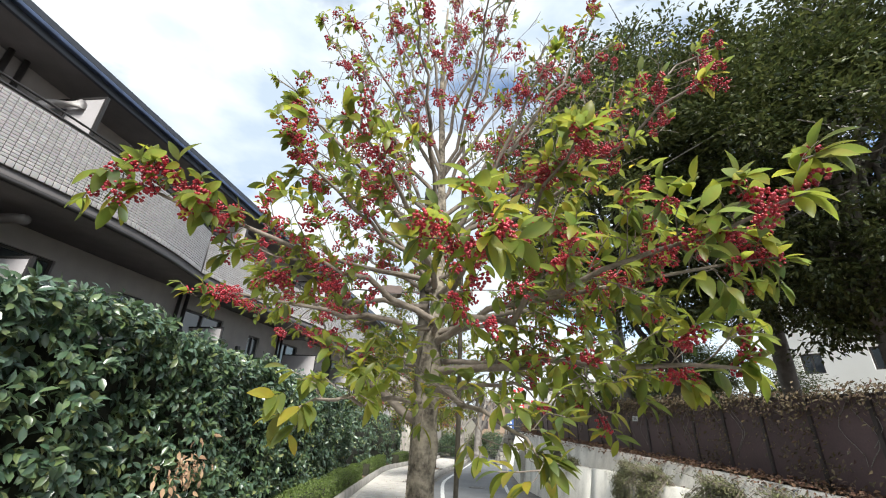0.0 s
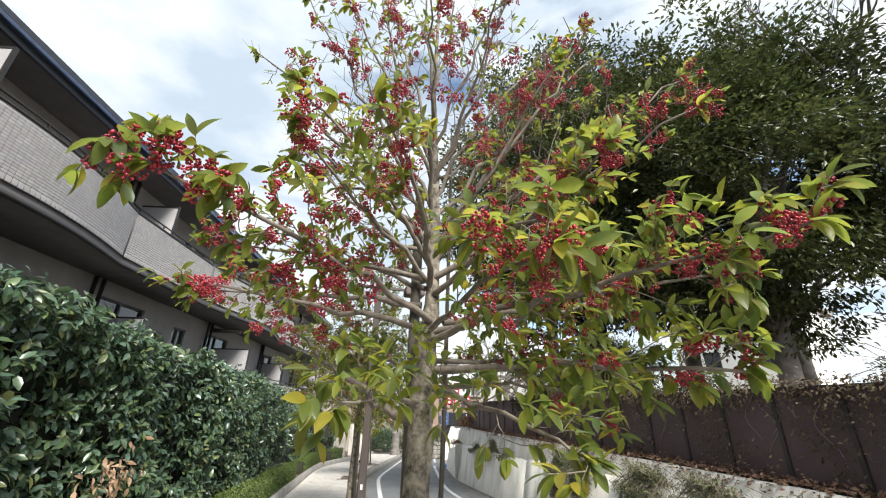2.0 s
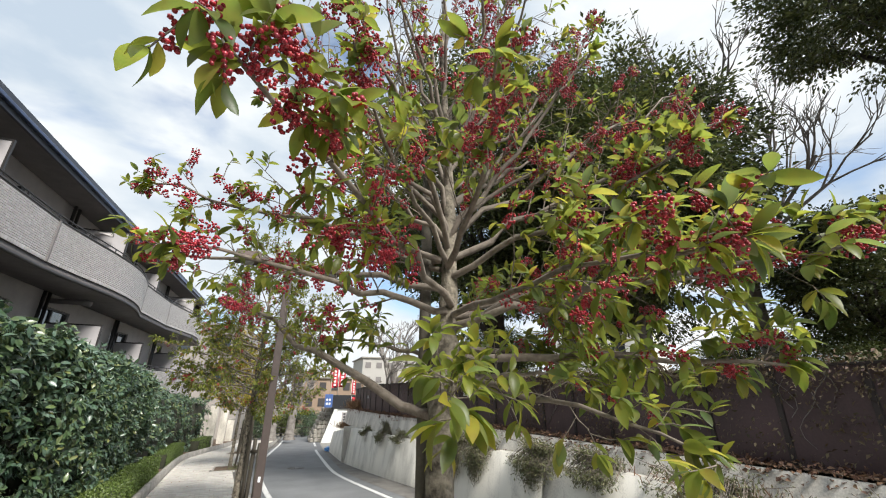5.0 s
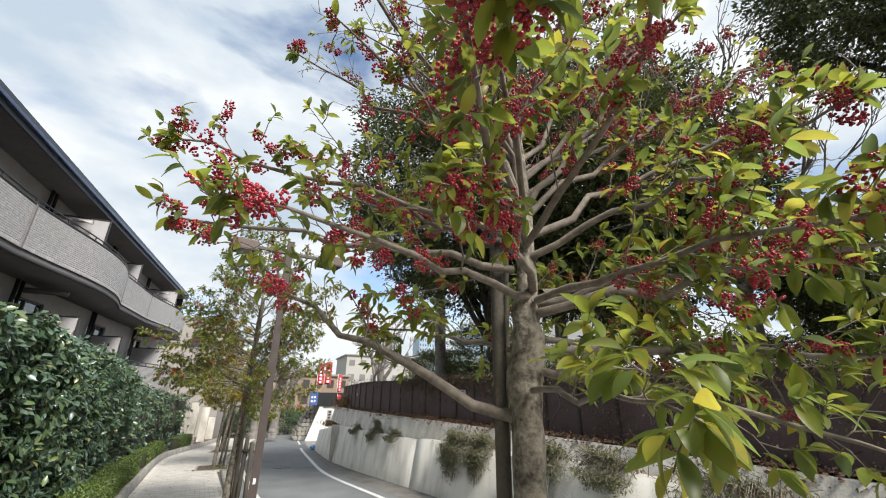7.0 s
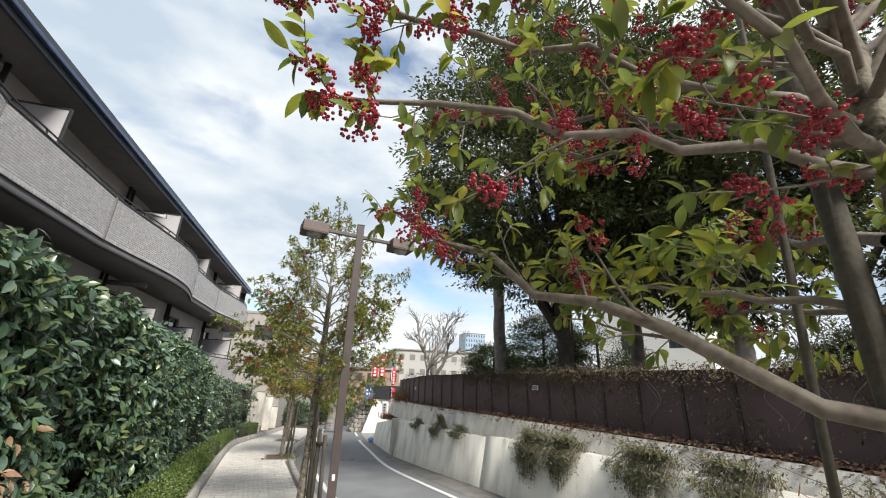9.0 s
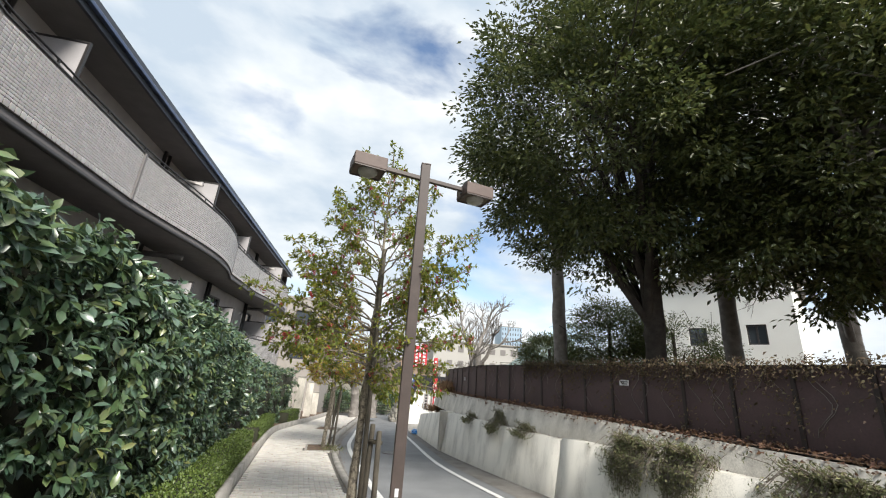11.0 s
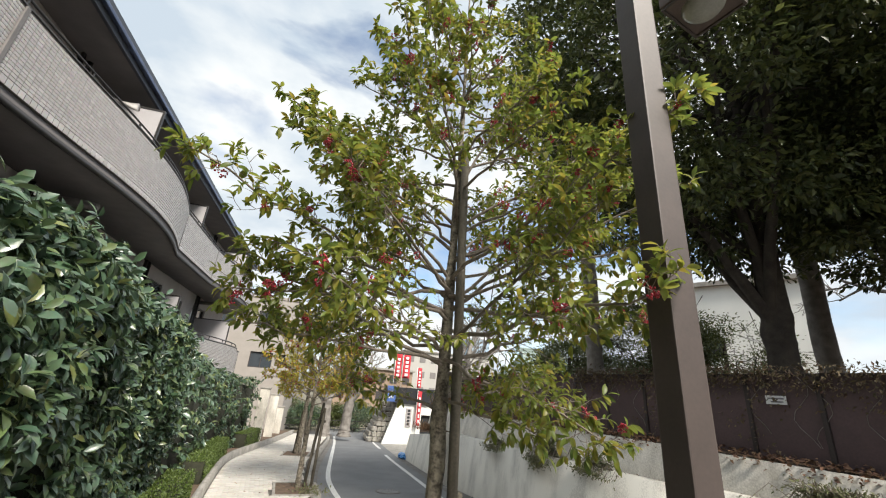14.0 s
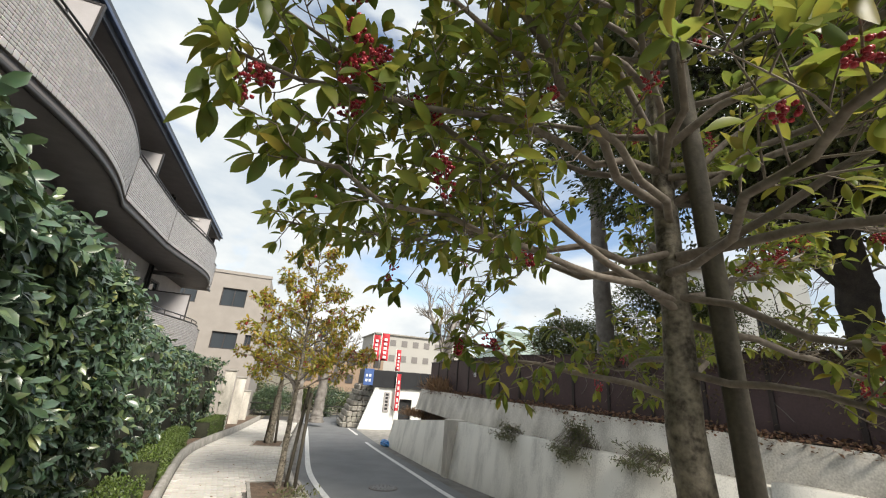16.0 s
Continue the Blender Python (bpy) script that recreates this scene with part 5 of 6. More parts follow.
def hedge():
    t = thing("laurel_hedge", (hedge_x(5), 5, z_pave(5)), "tall clipped hedge of glossy dark green laurel leaves", "hedge")
    rng = np.random.default_rng(71)
    b = np.array([hedge_x(5), 5, z_pave(5)])

    def top(y):
        return 2.42 - 0.048 * y + 0.17 * math.exp(-((y - 11) / 3.2) ** 2)

    # closed dark shell standing in for the shaded depth behind the laurel leaves
    V, F = [], []
    n = 90
    y0, y1 = -14.0, 27.2
    for i in range(n + 1):
        y = y0 + (y1 - y0) * i / n
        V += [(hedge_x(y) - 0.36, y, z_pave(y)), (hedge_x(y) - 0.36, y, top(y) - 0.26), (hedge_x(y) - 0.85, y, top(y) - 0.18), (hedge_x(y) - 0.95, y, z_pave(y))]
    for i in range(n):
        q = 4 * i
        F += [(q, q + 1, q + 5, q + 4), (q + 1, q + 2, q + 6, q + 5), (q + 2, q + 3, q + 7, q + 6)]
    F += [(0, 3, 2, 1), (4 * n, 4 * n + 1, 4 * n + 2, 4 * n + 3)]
    part("shade_core", soup("shade_core", np.array(V) - b, F), M_HEDGE_IN, t)
    # drooping shoots over the face and the top; denser where the street passes close by
    N = 9600
    y = np.where(rng.uniform(0, 1, N) < 0.74, rng.uniform(0.5, 15.0, N), rng.uniform(y0, y1, N))
    s = rng.uniform(0, 1, N)
    lp, ld, sz = [], [], []
    for yi, si in zip(y, s):
        hx, tz, bz = hedge_x(yi), top(yi), z_pave(yi)
        wob = 0.3 * noise.noise(Vector((yi * 0.9, si * 3.0, 2))) + 0.16 * noise.noise(Vector((yi * 2.6, si * 7, 5)))
        if si < 0.6 and noise.noise(Vector((yi * 1.4, si * 5, 9))) < -0.25:
            wob -= 0.16
        if si < 0.72:
            f = si / 0.72
            p = Vector((hx + wob - 0.04 - 0.25 * max(0, f - 0.8) + rng.normal(0, 0.04), yi, bz + 0.15 + (tz - bz - 0.12) * f))
            d = Vector((1.0, rng.normal(0, 0.55), rng.normal(0.1, 0.5))).normalized()
        else:
            f = (si - 0.72) / 0.28
            p = Vector((hx - 0.08 - 0.8 * f, yi, tz + wob * 0.9 + rng.normal(0, 0.05) + (0.12 if rng.uniform() < 0.12 else 0)))
            d = Vector((rng.normal(0.35, 0.5), rng.normal(0, 0.5), 0.9)).normalized()
        big = 1.0 if 0 < yi < 15 else 1.35
        for k in range(int(rng.integers(5, 9))):
            r = Vector(rng.normal(0, 1, 3))
            r = (r - d * r.dot(d)).normalized()
            lp.append((p - d * rng.uniform(0, 0.16))[:])
            ld.append((d * rng.uniform(0.1, 0.9) + r * rng.uniform(0.5, 1.1) + Vector((0.1, 0, rng.uniform(-0.9, 0.0))))[:])
            sz.append(rng.uniform(0.08, 0.13) * big)
    rots = frames_for(np.array(ld), rng, up=(0.6, 0, 0.7), roll=0.35)
    ob = part("foliage", scatter("foliage", HLEAF_V, HLEAF_F, rots, np.array(lp) - b, np.array(sz)), M_HEDGE, t, smooth=True)
    tagged(ob, kind="stuff")
    # a patch of dead brown shoots low in the face
    n = 90
    py = rng.normal(4.6, 0.22, n)
    lp = np.stack([np.array([hedge_x(v) for v in py]) + rng.normal(0.1, 0.05, n), py, 0.8 + rng.normal(0, 0.13, n)], 1)
    ld = rng.normal(0, 0.6, (n, 3)) + np.array([0.6, 0, -0.5])
    ob = part("dead_shoots", scatter("dead_shoots", HLEAF_V * np.array([1, 1, 1.8]), HLEAF_F, frames_for(ld, rng, roll=0.6), lp - b, rng.uniform(0.06, 0.1, n)), M_DEAD, t, "dry brown dead leaves", smooth=True)
    tagged(ob, kind="stuff")


hedge()


def box_hedge(y0, y1, h, seed):
    ym = (y0 + y1) / 2
    rng = np.random.default_rng(seed)
    base = np.array([edge_l(ym) - 0.26, ym, z_pave(ym) + 0.2])
    t = thing("box_hedge", base.tolist(), "low clipped box hedge in the bed beside the pavement", "hedge", "low box hedges")
    zt = z_pave(y0) + h

    # same dark shell here, painted as the shade between the box leaves
    V, F = [], []
    n = max(2, int((y1 - y0) / 0.5))
    for i in range(n + 1):
        y = y0 + (y1 - y0) * i / n
        x = edge_l(y) - 0.12
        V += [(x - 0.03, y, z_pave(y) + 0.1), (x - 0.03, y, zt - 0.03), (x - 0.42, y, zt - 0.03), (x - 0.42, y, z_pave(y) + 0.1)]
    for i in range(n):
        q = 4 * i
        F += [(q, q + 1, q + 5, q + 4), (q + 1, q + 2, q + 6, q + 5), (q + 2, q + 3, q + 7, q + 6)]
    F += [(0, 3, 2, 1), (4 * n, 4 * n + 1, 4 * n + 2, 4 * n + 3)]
    part("shade_core", soup("shade_core", np.array(V) - base, F), M_HEDGE_IN, t)
    N = int((y1 - y0) * 1700)
    y = rng.uniform(y0, y1, N)
    s = rng.uniform(0, 1, N)
    x0 = np.array([edge_l(v) for v in y]) - 0.12
    face = s < 0.45
    x = np.where(face, x0 + rng.normal(0, 0.012, N), x0 - rng.uniform(0, 0.42, N))
    zb = np.array([z_pave(v) for v in y]) + 0.17
    z = np.where(face, zb + (zt - zb) * rng.uniform(0, 1, N), zt + rng.normal(0, 0.014, N))
    d = np.where(face[:, None], rng.normal(0, 0.6, (N, 3)) + np.array([1, 0, 0.3]), rng.normal(0, 0.6, (N, 3)) + np.array([0, 0, 0.8]))
    ob = part("foliage", scatter("foliage", SMALL_V * np.array([1.3, 1, 1]), SMALL_F, frames_for(d, rng, up=(0.4, 0, 0.7), roll=0.7), np.stack([x, y, z], 1) - base, rng.uniform(0.022, 0.04, N)), M_BOX, t)
    tagged(ob, kind="stuff")


for i, (a, b_, h) in enumerate(((-6, -1.2, 0.46), (-1.1, 3.2, 0.46), (3.3, 6.6, 0.5), (6.7, 9.7, 0.5), (9.8, 13.0, 0.5), (13.1, 15.4, 0.52), (17.2, 19.6, 0.55), (19.8, 22.0, 0.55), (24.5, 26.6, 0.6))):
    box_hedge(a, b_, h, 80 + i)


def bed_wall():
    w = wall_strip("planter_kerb", lambda y: edge_l(y) - 0.1, 0.1, lambda y: z_pave(y) - 0.1, lambda y: z_pave(y) + 0.2, -25, 36, M_KERB)
    tagged(w, "low concrete edging wall of the planting bed", "kerb", kind="structure")
    s = strip("bed_soil", lambda y: edge_l(y) - 2.6, lambda y: edge_l(y) - 0.1, lambda y: z_pave(y) + 0.13, -25, 36, M_SOIL, 0.3)
    tagged(s, "dry soil of the planting bed", "soil", kind="structure")


bed_wall()


# ---- far end of the lane ----
def gate_pillar(x, y, h):
    z = z_pave(y)
    t = thing("gate_pillar", (x, y, z), "slim white painted concrete gate pillar", "pillar", "gate pillars")
    part("shaft", boxes((-0.2, 0.2, -0.13, 0.13, 0, h), bevel=0.015), M_CONC2, t)
    part("cap", boxes((-0.23, 0.23, -0.16, 0.16, h, h + 0.06), bevel=0.01), M_KERB, t)


gate_pillar(-4.95, 27.6, 2.3)
gate_pillar(-4.75, 30.4, 2.1)
gate_pillar(-4.6, 33.0, 1.5)


def far_house():
    """White walled gate house with a black parapet and a blue sign, beside a leaning stone wall."""
    y = 34.0
    z0 = z_road(y)
    t = thing("white_gate_house", (4.0, y, z0), "small white rendered house with a black parapet, dark doorway and sign", "building")
    o = Matrix.Translation((-4.0, -y, -z0))

    def bp(name, bm, mat, par=t, **k):
        bm.transform(o)
        return part(name, bm, mat, par, **k)
    zt = 0.35
    bp("wall", boxes((2.6, 3.95, y, y + 0.25, z0, zt), (4.75, 8.5, y, y + 0.25, z0, zt), (3.95, 4.75, y, y + 0.25, 0.0 - 0.25, zt), (2.6, 2.85, y + 0.25, y + 6, z0, zt), (8.25, 8.5, y + 0.25, y + 6, z0, zt), (2.6, 8.5, y + 6, y + 6.25, z0, zt)), M_WHITE)
    bp("doorway", boxes((3.95, 4.75, y + 0.2, y + 0.24, z0, -0.25)), M_DARK)
    bp("parapet", boxes((2.15, 7.2, y - 0.15, y + 0.1, zt + 0.02, 1.35), (2.15, 2.4, y + 0.1, y + 5, zt + 0.02, 1.35), bevel=0.01), M_BLACK)
    s = bp("blue_sign", boxes((1.55, 2.13, y - 0.2, y - 0.1, zt + 0.1, 1.4), bevel=0.01), M_BLUE, label="blue sign board with unreadable white marks")
    bp("sign_mark", boxes(*[(1.65 + 0.2 * (i % 2), 1.78 + 0.2 * (i % 2), y - 0.206, y - 0.2, 0.65 + 0.28 * (i // 2), 0.8 + 0.28 * (i // 2)) for i in range(4)]), M_LABEL, s)
    bp("roof_slab", boxes((2.2, 8.5, y + 0.1, y + 6.25, zt, zt + 0.02)), M_RENDER)
    n = bp("name_board", boxes((2.95, 3.3, y - 0.06, y - 0.005, -1.0, 0.1), bevel=0.005), M_RENDER)
    bp("name_mark", boxes(*[(3.04, 3.21, y - 0.066, y - 0.06, -0.9 + 0.2 * i, -0.77 + 0.2 * i) for i in range(5)]), M_BLACK, n)
    # sloping white apron beside the stone wall
    bm = bmesh.new()
    vs = [bm.verts.new(p) for p in ((1.55, y - 0.1, z0), (2.58, y - 0.1, z0), (2.58, y - 0.1, zt), (2.35, y - 0.1, zt), (1.55, y + 0.1, z0), (2.58, y + 0.1, z0), (2.58, y + 0.1, zt), (2.35, y + 0.1, zt))]
    for f in ((0, 1, 2, 3), (7, 6, 5, 4), (0, 4, 5, 1), (1, 5, 6, 2), (2, 6, 7, 3), (3, 7, 4, 0)):
        bm.faces.new([vs[i] for i in f])
    bp("wing_wall", bm, M_WHITE)
    return t


far_house()


def stone_wall():
    t = thing("stone_wall", (1.3, 35, z_road(35)), "leaning dry stone wall of rough grey stones at the corner", "wall")
    rng = np.random.default_rng(5)
    part("core", boxes((0.35, 1.35, 0.0, 2.4, 0, 2.5), bevel=0.1), M_SOIL, t)
    bm = bmesh.new()
    bmesh.ops.create_cube(bm, size=1.0)
    bmesh.ops.bevel(bm, geom=bm.edges[:], offset=0.16, segments=1, affect="EDGES")
    for v in bm.verts:
        v.co *= 1 + 0.2 * noise.noise(v.co * 3)
    me = bm_mesh(bm, "stone")
    me.materials.append(M_STONE)
    for r in range(8):
        for k in range(5):
            ob = new("stone", me)
            ob.parent = t
            z = 0.15 + r * 0.31
            ob.matrix_basis = pose(-0.35 + 0.12 * r + 0.29 * k + 0.1 * (r % 2), -0.05 + rng.uniform(-0.04, 0.06), z, *rng.uniform(-9, 9, 3)) @ Matrix.Diagonal((rng.uniform(0.26, 0.32), 0.3, rng.uniform(0.27, 0.33), 1))
        for k in range(6):
            ob = new("stone", me)
            ob.parent = t
            ob.matrix_basis = pose(-0.42 + 0.12 * r, 0.2 + k * 0.36, 0.15 + r * 0.31, *rng.uniform(-9, 9, 3)) @ Matrix.Diagonal((0.3, rng.uniform(0.32, 0.38), rng.uniform(0.27, 0.33), 1))


stone_wall()


def banner(x, y, z, w, h, seed):
    t = thing("red_banner", (x, y, z), "narrow red cloth banner with unreadable white marks on a pole", "banner", "red banners")
    tube_ob("pole", [(0, 0, -0.6), (0, 0, h + 0.05)], [0.02, 0.015], M_WHITE, t, 8)
    bm = bmesh.new()
    bmesh.ops.create_grid(bm, x_segments=6, y_segments=14, size=0.5)
    for v in bm.verts:
        u, s = v.co.x, v.co.y
        v.co = Vector((0.02 + (u + 0.5) * w, 0.04 * math.sin(s * 9 + u * 4 + seed), (s + 0.5) * h))
    bmesh.ops.solidify(bm, geom=bm.faces[:], thickness=0.004)
    c = part("cloth", bm, M_RED, t, smooth=True)
    for i in range(5):
        part("mark", boxes((0.02 + w * 0.3, 0.02 + w * 0.72, -0.06, -0.052, h * (0.08 + 0.16 * i), h * (0.18 + 0.16 * i))), M_LABEL, c)


for i, (x, y, z, w, h) in enumerate(((2.0, 34.6, 1.9, 0.42, 1.6), (2.55, 34.7, 1.95, 0.5, 1.7), (3.6, 34.6, 1.4, 0.3, 1.3), (3.55, 33.7, -0.9, 0.26, 2.1))):
    banner(x, y, z, w, h, i)


def tarp():
    t = thing("blue_tarp", (1.5, 26.4, z_road(26.4)), "crumpled bright blue tarpaulin lying at the wall end", "tarp")
    bm = bmesh.new()
    bmesh.ops.create_icosphere(bm, subdivisions=3, radius=1)
    for v in bm.verts:
        n = 1 + 0.35 * noise.noise(v.co * 2.6) + 0.15 * noise.noise(v.co * 7)
        v.co = Vector((v.co.x * 0.22 * n, v.co.y * 0.55 * n, max(0, 0.09 + v.co.z * 0.13 * n)))
    part("sheet", bm, M_TARP, t)


tarp()


def far_end():
    # hedge, railing and planting across the junction
    t = thing("metal_railing", (0, 43, z_road(43)), "dark metal railing at the end of the lane", "railing")
    for i in range(22):
        x = -5 + i * 0.5
        part("baluster", boxes((x - 0.015, x + 0.015, -0.015, 0.015, 0, 0.9)), M_RAIL, t)
    for z in (0.35, 0.85):
        part("rail", boxes((-5, 5.6, -0.02, 0.02, z, z + 0.05)), M_RAIL, t)
    for i, (x, y, r) in enumerate(((-3.6, 45, 1.2), (-1.4, 46, 1.3), (0.8, 45, 1.4), (2.6, 46, 1.1), (4.5, 47, 1.5), (-5.2, 47, 1.4))):
        big_tree("far_bush", x, y, z_road(45), 0.06, z_road(45) + r * 0.9, r, r * 0.85, 220, 44, 0.14, M_BUSH if i % 2 else M_HEDGE, M_BARK_DK, 120 + i, "green bush beyond the railing at the lane end", 5, 0.0, z_road(45) + 0.5, 0.95)


far_end()


def block(name, x0, x1, y0, y1, z0, z1, mat, label, cols, rows, wm, ww=0.55, wh=0.5, roof=0.3):
    """A far building with window bays in relief on its street side."""
    cx, cy = (x0 + x1) / 2, (y0 + y1) / 2
    t = thing(name, (cx, cy, z0), label, "building")
    o = Matrix.Translation((-cx, -cy, -z0))
    bm = boxes((x0, x1, y0, y1, z0, z1))
    bm.transform(o)
    part("wall", bm, mat, t)
    bm = boxes((x0 - roof, x1 + roof, y0 - roof, y1 + roof, z1, z1 + roof * 0.8))
    bm.transform(o)
    part("roof", bm, M_KERB, t)
    dx, dz = (x1 - x0) / cols, (z1 - z0) / rows
    for i in range(cols):
        for j in range(rows):
            a, c = x0 + dx * (i + 0.5 - ww / 2), z0 + dz * (j + 0.5 - wh / 2)
            bm = boxes((a, a + dx * ww, y0 - 0.05, y0 + 0.05, c, c + dz * wh))
            bm.transform(o)
            part("window", bm, wm, t)
    return t


block("brown_apartment", -1, 9, 62, 72, -3, 3.4, M_BRICKY, "brown brick apartment block at the end of the lane", 6, 3, M_FRAME)
block("cream_apartment", 12, 30, 84, 98, -3, 8.2, M_CREAM, "cream coloured apartment block in the distance", 8, 4, M_PIPE, 0.5, 0.4)
block("cream_apartment", 30, 52, 100, 112, -3, 6.5, M_CREAM, "cream coloured apartment block in the distance", 8, 3, M_FRAME, 0.5, 0.4)
block("glass_tower", 98, 114, 290, 306, -3, 40, M_TOWER, "pale blue glass tower on the skyline", 8, 12, M_FRAME, 0.35, 0.5)
block("far_house", -30, -12, 70, 82, -3, 5, M_CREAM, "pale low house in the distance", 6, 3, M_FRAME)


def white_building():
    """White rendered house behind the garden, with its gable end to the lane."""
    t = thing("white_house", (19, 24, 0.5), "tall plain white rendered house with two small dark windows", "building")
    a, b = Vector((20.3, 20.3)), Vector((16.6, 25.7))
    ang = math.degrees(math.atan2((b - a).y, (b - a).x))
    ln = (b - a).length
    m = Matrix.Translation((-19, -24, -0.5)) @ pose(a.x, a.y, 0, 0, 0, ang)
    wins = [(1.3, 2.2, 4.2, 5.3), (4.1, 5.05, 4.15, 5.2)]
    us = [0, *[v for w in wins for v in w[:2]], ln]
    for u0, u1 in zip(us, us[1:]):
        z = 0.5
        for za, zb in [(w[2], w[3]) for w in wins if w[0] <= u0 and u1 <= w[1]] + [(8.05, 8.05)]:
            part("wall", boxes((u0, u1, -0.3, 0, z, za), m=m), M_WHITE, t)
            z = zb
    part("side_wall", boxes((0, 0.3, -9, -0.3, 0.5, 8.05), (ln - 0.3, ln, -9, -0.3, 0.5, 8.05), (0.3, ln - 0.3, -9, -8.7, 0.5, 8.05), m=m), M_WHITE, t)
    part("roof", boxes((-0.3, ln + 0.3, -9.3, 0.3, 8.05, 8.3), m=m), M_KERB, t)
    for u0, u1, za, zb in wins:
        w = part("window", boxes((u0, u1, -0.16, -0.1, za, za + 0.08), (u0, u1, -0.16, -0.1, zb - 0.08, zb), (u0, u0 + 0.08, -0.16, -0.1, za + 0.08, zb - 0.08), (u1 - 0.08, u1, -0.16, -0.1, za + 0.08, zb - 0.08), ((u0 + u1) / 2 - 0.04, (u0 + u1) / 2 + 0.04, -0.16, -0.1, za + 0.08, zb - 0.08), m=m), M_FRAME, t)
        part("pane", boxes((u0 + 0.08, u1 - 0.08, -0.14, -0.13, za + 0.08, zb - 0.08), m=m), M_GLASS, w)


white_building()


def temple():
    t = thing("temple_hall", (15.5, 39, -2.6), "old timber hall with a curved green tiled hip roof", "building")
    part("wall", boxes((-3.6, 3.6, -3, 3, 0, 4.4)), M_WHITE, t)
    for i in range(7):
        x = -3.6 + i * 1.2
        part("column", boxes((x - 0.12, x + 0.12, -3.15, -3.0, 0, 4.4)), M_TIMBER, t)
    part("beam", boxes((-3.9, 3.9, -3.2, -2.95, 3.9, 4.3)), M_TIMBER, t)
    bm = bmesh.new()
    rings = [(5.4, 4.8, 4.3), (4.4, 3.8, 4.75), (3.3, 2.6, 5.5), (2.2, 1.2, 6.6), (1.9, 0.15, 7.7)]
    vs = [[bm.verts.new(p) for p in ((-a, -b, z), (a, -b, z), (a, b, z), (-a, b, z))] for a, b, z in rings]
    for r0, r1 in zip(vs, vs[1:]):
        for k in range(4):
            bm.faces.new((r0[k], r0[(k + 1) % 4], r1[(k + 1) % 4], r1[k]))
    bm.faces.new(vs[-1])
    bm.faces.new(vs[0][::-1])
    part("roof", bm, M_ROOFT, t)
    part("ridge", boxes((-2.3, 2.3, -0.2, 0.2, 7.6, 8.0), bevel=0.05), M_ROOFT, t)


temple()


# ---- ivy, litter and wall plants ----
def ivy():
    rng = np.random.default_rng(91)
    y = np.concatenate([rng.uniform(-6, 15.5, 15500), rng.uniform(15, 23, 600)])
    N = len(y)
    kind = rng.uniform(0, 1, N)
    lp, ld = [], []
    for yi, k in zip(y, kind):
        fx = fence_x(yi)
        dens = 0.5 + 0.9 * noise.noise(Vector((yi * 0.8, 3, 1)))
        if k < 0.24 and yi < 9.5:
            # loose patches in the middle and foot of the sheets
            c = (round(yi / 2.3) + 0.3 * math.sin(yi * 5)) * 2.3
            lp.append((fx - 0.05 - abs(rng.normal(0, 0.06)), c + rng.normal(0, 0.42), 1.25 + 0.28 * math.sin(c * 2.7) + rng.normal(0, 0.2)))
        elif k < 0.88:
            drop = abs(rng.normal(0, 0.1 + 0.2 * max(0, dens)))
            lp.append((fx - 0.06 + rng.normal(0, 0.06), yi, 2.0 - drop + rng.normal(0, 0.05)))
        else:
            c = round(yi / 1.7) * 1.7
            zc = 1.85 - 1.05 * rng.uniform(0, 1)
            lp.append((fx - 0.05 - abs(rng.normal(0, 0.03)), c + 0.2 * math.sin(zc * 7 + c) + rng.normal(0, 0.16), zc))
        ld.append((-0.6 + rng.normal(0, 0.5), rng.normal(0, 0.7), -0.5 + rng.normal(0, 0.5)))
    lp = np.array(lp)
    ob = part("ivy", scatter("ivy", SMALL_V * np.array([0.95, 1, 1.5]), SMALL_F, frames_for(np.array(ld), rng, roll=0.7), lp - np.array([4, 8, 1]), rng.uniform(0.035, 0.08, N)), M_IVY)
    ob.location = (4, 8, 1)
    tagged(ob, "dry brown ivy creeping over the fence top", "ivy", kind="stuff")
    V, F = [], []
    for i in range(46):
        yy = rng.uniform(-3, 20)
        p = [Vector((fence_x(yy + 0.12 * math.sin(k * 0.9 + i)) - 0.028, yy + 0.12 * math.sin(k * 0.9 + i), 1.95 - k * 0.11)) for k in range(int(rng.integers(4, 11)))]
        tube(V, F, p, [0.005] * len(p), 4)
    ob = part("ivy_stems", soup("ivy_stems", [v[:] for v in V], F), M_BARK_PALE)
    tagged(ob, "dry climbing stems on the brown fence", "ivy", kind="stuff")


ivy()


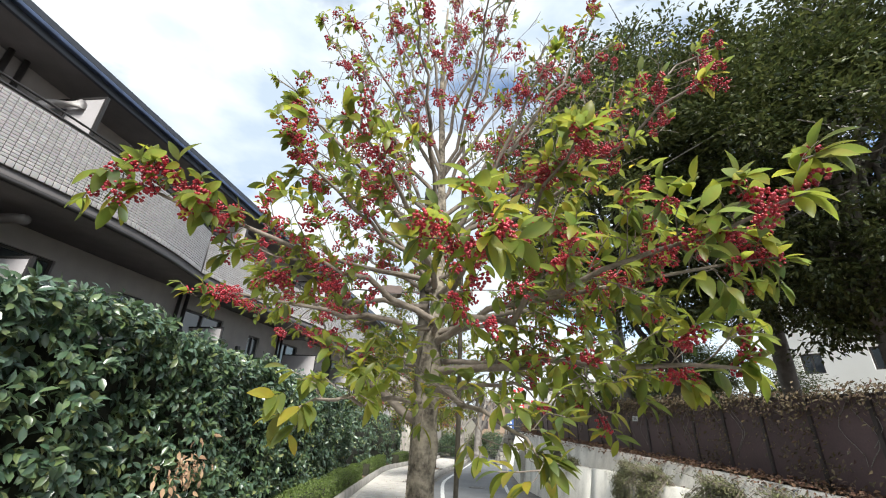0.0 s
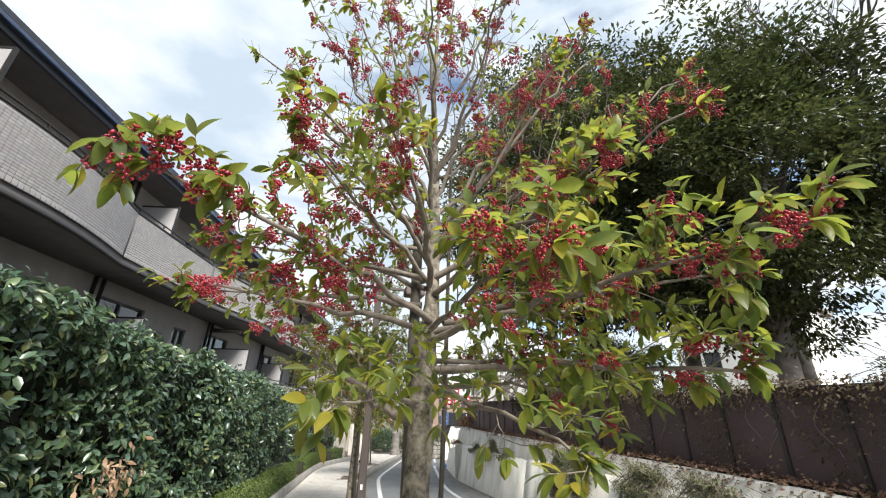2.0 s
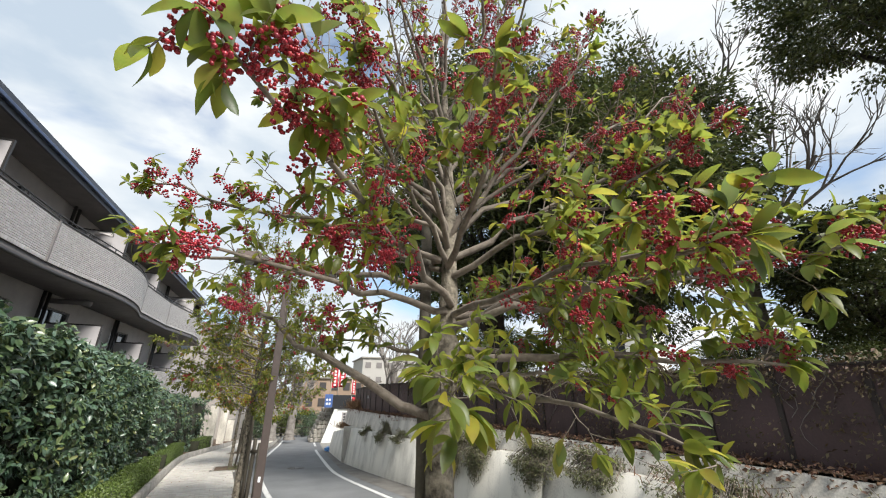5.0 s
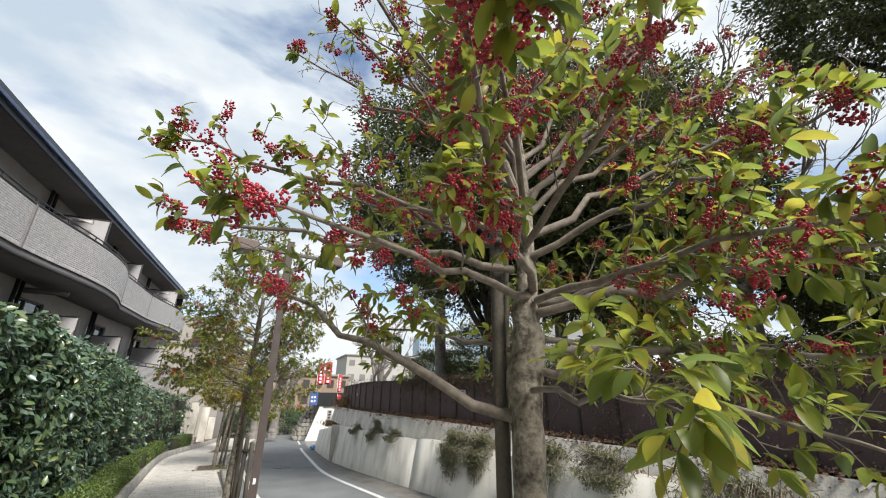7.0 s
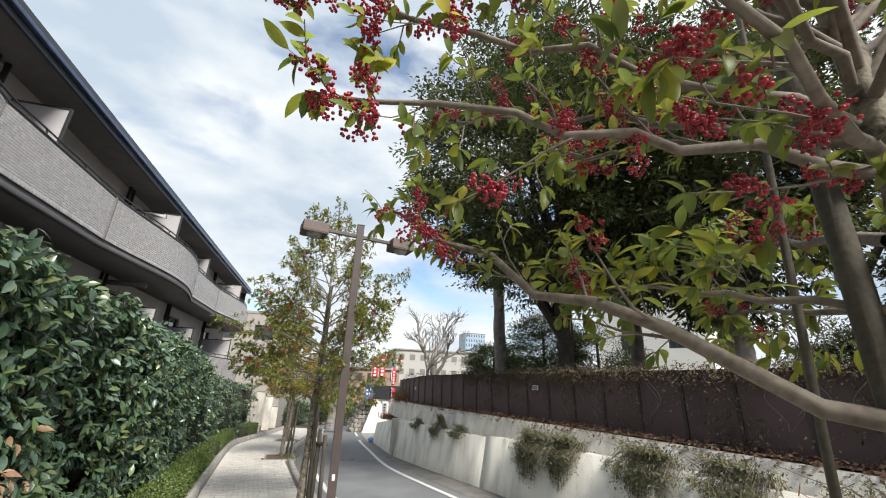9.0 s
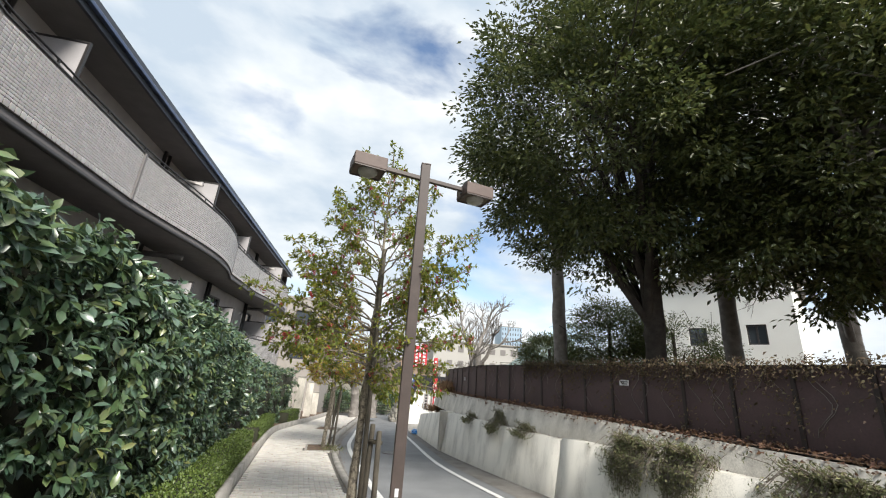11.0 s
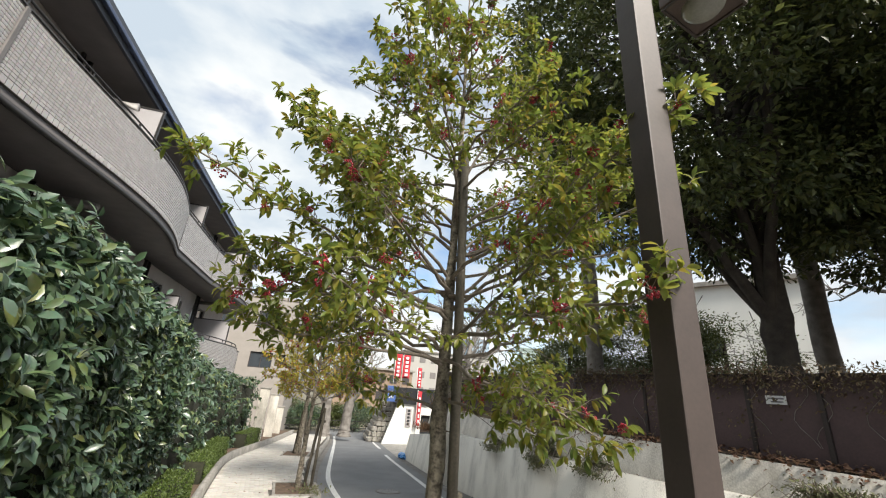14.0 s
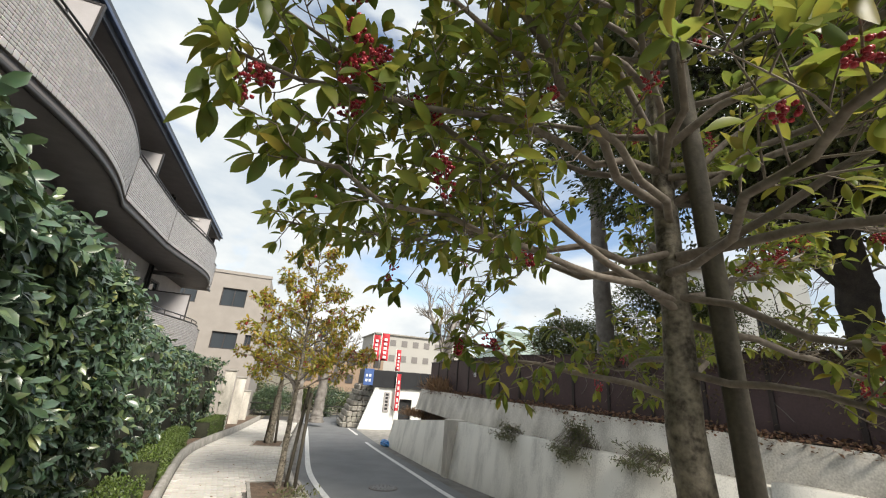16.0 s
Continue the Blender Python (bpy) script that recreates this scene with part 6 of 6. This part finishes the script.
def litter():
    rng = np.random.default_rng(92)
    N = 6500
    y = np.concatenate([rng.uniform(-4, 18, N), rng.uniform(18, 24, 700)])
    N = len(y)
    up = rng.uniform(0, 1, N) < 0.66
    x = np.array([wall_x(v) for v in y]) + np.where(up, rng.uniform(0.5, 0.86, N), rng.uniform(0.28, 0.5, N))
    z = np.where(up, 0.735 + np.abs(rng.normal(0, 0.03, N)) + 0.09 * (x - np.array([wall_x(v) for v in y]) - 0.5), np.array([wall_top(v) for v in y]) - 0.05 + np.abs(rng.normal(0, 0.02, N)))
    over = up & (rng.uniform(0, 1, N) < 0.2)
    x = np.where(over, np.array([wall_x(v) for v in y]) + 0.47, x)
    z = np.where(over, 0.73 - np.abs(rng.normal(0, 0.08, N)) * (0.4 + np.abs(np.sin(y * 2.1))), z)
    d = rng.normal(0, 1, (N, 3)) * np.array([1, 1, 0.35])
    ob = part("leaf_litter", scatter("leaf_litter", SMALL_V * np.array([1.5, 1, 2]), SMALL_F, frames_for(d, rng, roll=0.6), np.stack([x, y, z], 1) - np.array([4, 8, 0.7]), rng.uniform(0.035, 0.08, N)), M_LITTER)
    ob.location = (4, 8, 0.7)
    tagged(ob, "dry reddish-brown fallen leaves along the wall tops", "leaf litter", kind="stuff")


litter()


def wall_plant(y, w, drop, n, seed, mat=None, up=0.18, label="straggly grey-green shrub trailing over the wall"):
    rng = np.random.default_rng(seed)
    base = np.array([wall_x(y) + 0.2, y, wall_top(y)])
    t = thing("wall_shrub", base.tolist(), label, "shrub", "wall shrubs")
    V, F = [], []
    lp, ld = [], []
    for i in range(int(n / 14)):
        yy = rng.normal(0, w * 0.45)
        length = drop * rng.uniform(0.3, 1.0) * max(0.25, 1 - (yy / w) ** 2 * 0.6)
        p = [Vector((0.1, yy * 0.6, -0.05)), Vector((-0.08, yy * 0.85, up * rng.uniform(0.4, 1.2))), Vector((-0.3 - rng.uniform(0, 0.08), yy, -0.08)), Vector((-0.33 - rng.uniform(0, 0.12), yy + rng.normal(0, 0.05), -length))]
        if rng.uniform() < 0.35:
            p = p[:2] + [Vector((-0.15 + rng.normal(0, 0.1), yy + rng.normal(0, 0.1), up * rng.uniform(1.0, 1.8)))]
        tube(V, F, p, [0.006, 0.005, 0.004, 0.002][:len(p)], 4)
        for k in range(14):
            f = rng.uniform(0.25, 1) * (len(p) - 1)
            a = min(len(p) - 2, int(f))
            q = p[a].lerp(p[a + 1], f - a) + Vector(rng.normal(0, 0.035, 3))
            lp.append(q[:])
            ld.append((rng.normal(-0.3, 0.6), rng.normal(0, 0.7), rng.normal(-0.2, 0.6)))
    part("stem_tangle", soup("stem_tangle", [v[:] for v in V], F), M_TWIG, t)
    ob = part("foliage", scatter("foliage", SMALL_V * np.array([0.7, 1, 1]), SMALL_F, frames_for(np.array(ld), rng, roll=0.7), np.array(lp), rng.uniform(0.04, 0.08, len(lp))), mat or M_WEED, t)
    tagged(ob, kind="stuff")


wall_plant(10.6, 0.75, 0.82, 4200, 1)
wall_plant(9.55, 0.6, 0.78, 3400, 2)
wall_plant(7.6, 0.8, 0.55, 3200, 3)
wall_plant(6.2, 0.7, 0.3, 2000, 4)
wall_plant(4.4, 0.9, 0.2, 1500, 5)
wall_plant(15.6, 0.5, 0.3, 1500, 6, up=0.28, label="green grassy tuft growing on the wall ledge")
wall_plant(14.2, 0.7, 0.06, 900, 7, up=0.14, label="low weeds growing on the wall ledge")
wall_plant(17.6, 0.6, 0.06, 600, 8, up=0.12, label="low weeds growing on the wall ledge")
wall_plant(2.2, 0.9, 0.3, 1500, 9)


def dry_grass(x, y, z, n, h, seed):
    rng = np.random.default_rng(seed)
    d = rng.normal(0, 0.35, (n, 3)) + np.array([-0.2, 0, 1])
    lp = np.stack([rng.normal(0, 0.25, n), rng.normal(0, 0.5, n), np.zeros(n)], 1)
    ob = part("dry_grass", scatter("dry_grass", BLADE_V, BLADE_F, frames_for(d, rng, roll=0.8), lp, h * rng.uniform(0.5, 1.2, n)), M_DRYGRASS)
    ob.location = (x, y, z)
    tagged(ob, "tuft of dry orange-brown grass on the wall", "grass", kind="stuff")


dry_grass(2.55, 23.2, 0.7, 900, 0.5, 1)
dry_grass(2.25, 24.9, -0.35, 700, 0.35, 2)
dry_grass(wall_x(4.6) + 0.4, 4.6, 0.36, 300, 0.22, 3)


def ground_leaves():
    rng = np.random.default_rng(93)
    N = 260
    y = rng.uniform(4, 22, N)
    x = np.array([rng.uniform(edge_l(v) + 0.05, kerb_x(v) + 0.6) for v in y])
    z = np.array([(z_pave(v) if a < kerb_x(v) else z_road(v)) + 0.015 for a, v in zip(x, y)])
    d = rng.normal(0, 1, (N, 3)) * np.array([1, 1, 0.15])
    ob = part("fallen_leaves", scatter("fallen_leaves", SMALL_V, SMALL_F, frames_for(d, rng, roll=0.3), np.stack([x, y, z], 1), rng.uniform(0.03, 0.06, N)), M_LITTER)
    tagged(ob, "few dry leaves scattered on the pavement", "leaf litter", kind="stuff")


ground_leaves()


# ---- single pieces of the pavement and the balcony, last ----
def pavers():
    mats = []
    bl, bw = 0.2, 0.1
    row = 0
    y = -3.0
    while y < 36:
        a, b = edge_l(y) + 0.02, kerb_x(y) - 0.17
        x = a + (0 if row % 2 else bl / 2)
        while x + bl < b:
            if not any(abs(x + bl / 2 - p[0]) < p[2] + 0.08 and abs(y - p[1]) < p[3] + 0.04 for p in PITS):
                z = z_pave(y) - 0.02 + random.uniform(-0.0025, 0.0025)
                mats.append(Matrix.Translation((x + bl / 2, y, z)) @ Matrix.Rotation(math.atan(-0.048), 4, "X") @ Matrix.Diagonal((bl - 0.014, bw * 1.0 - 0.014, 0.04, 1)))
            x += bl
        y += bw
        row += 1
    pieces("paver", pavement, mats, lambda p: 12.0 < p.y < 13.6, M_PAVER_OB, M_PAVER, bevel=0.04)


pavers()
pieces("tile", apartment, TILE_MATS, lambda p: 12.4 - 5 < p.y < 13.9 - 5 and p.z > 3, M_TILE_OB, M_TILE, bevel=0.05)
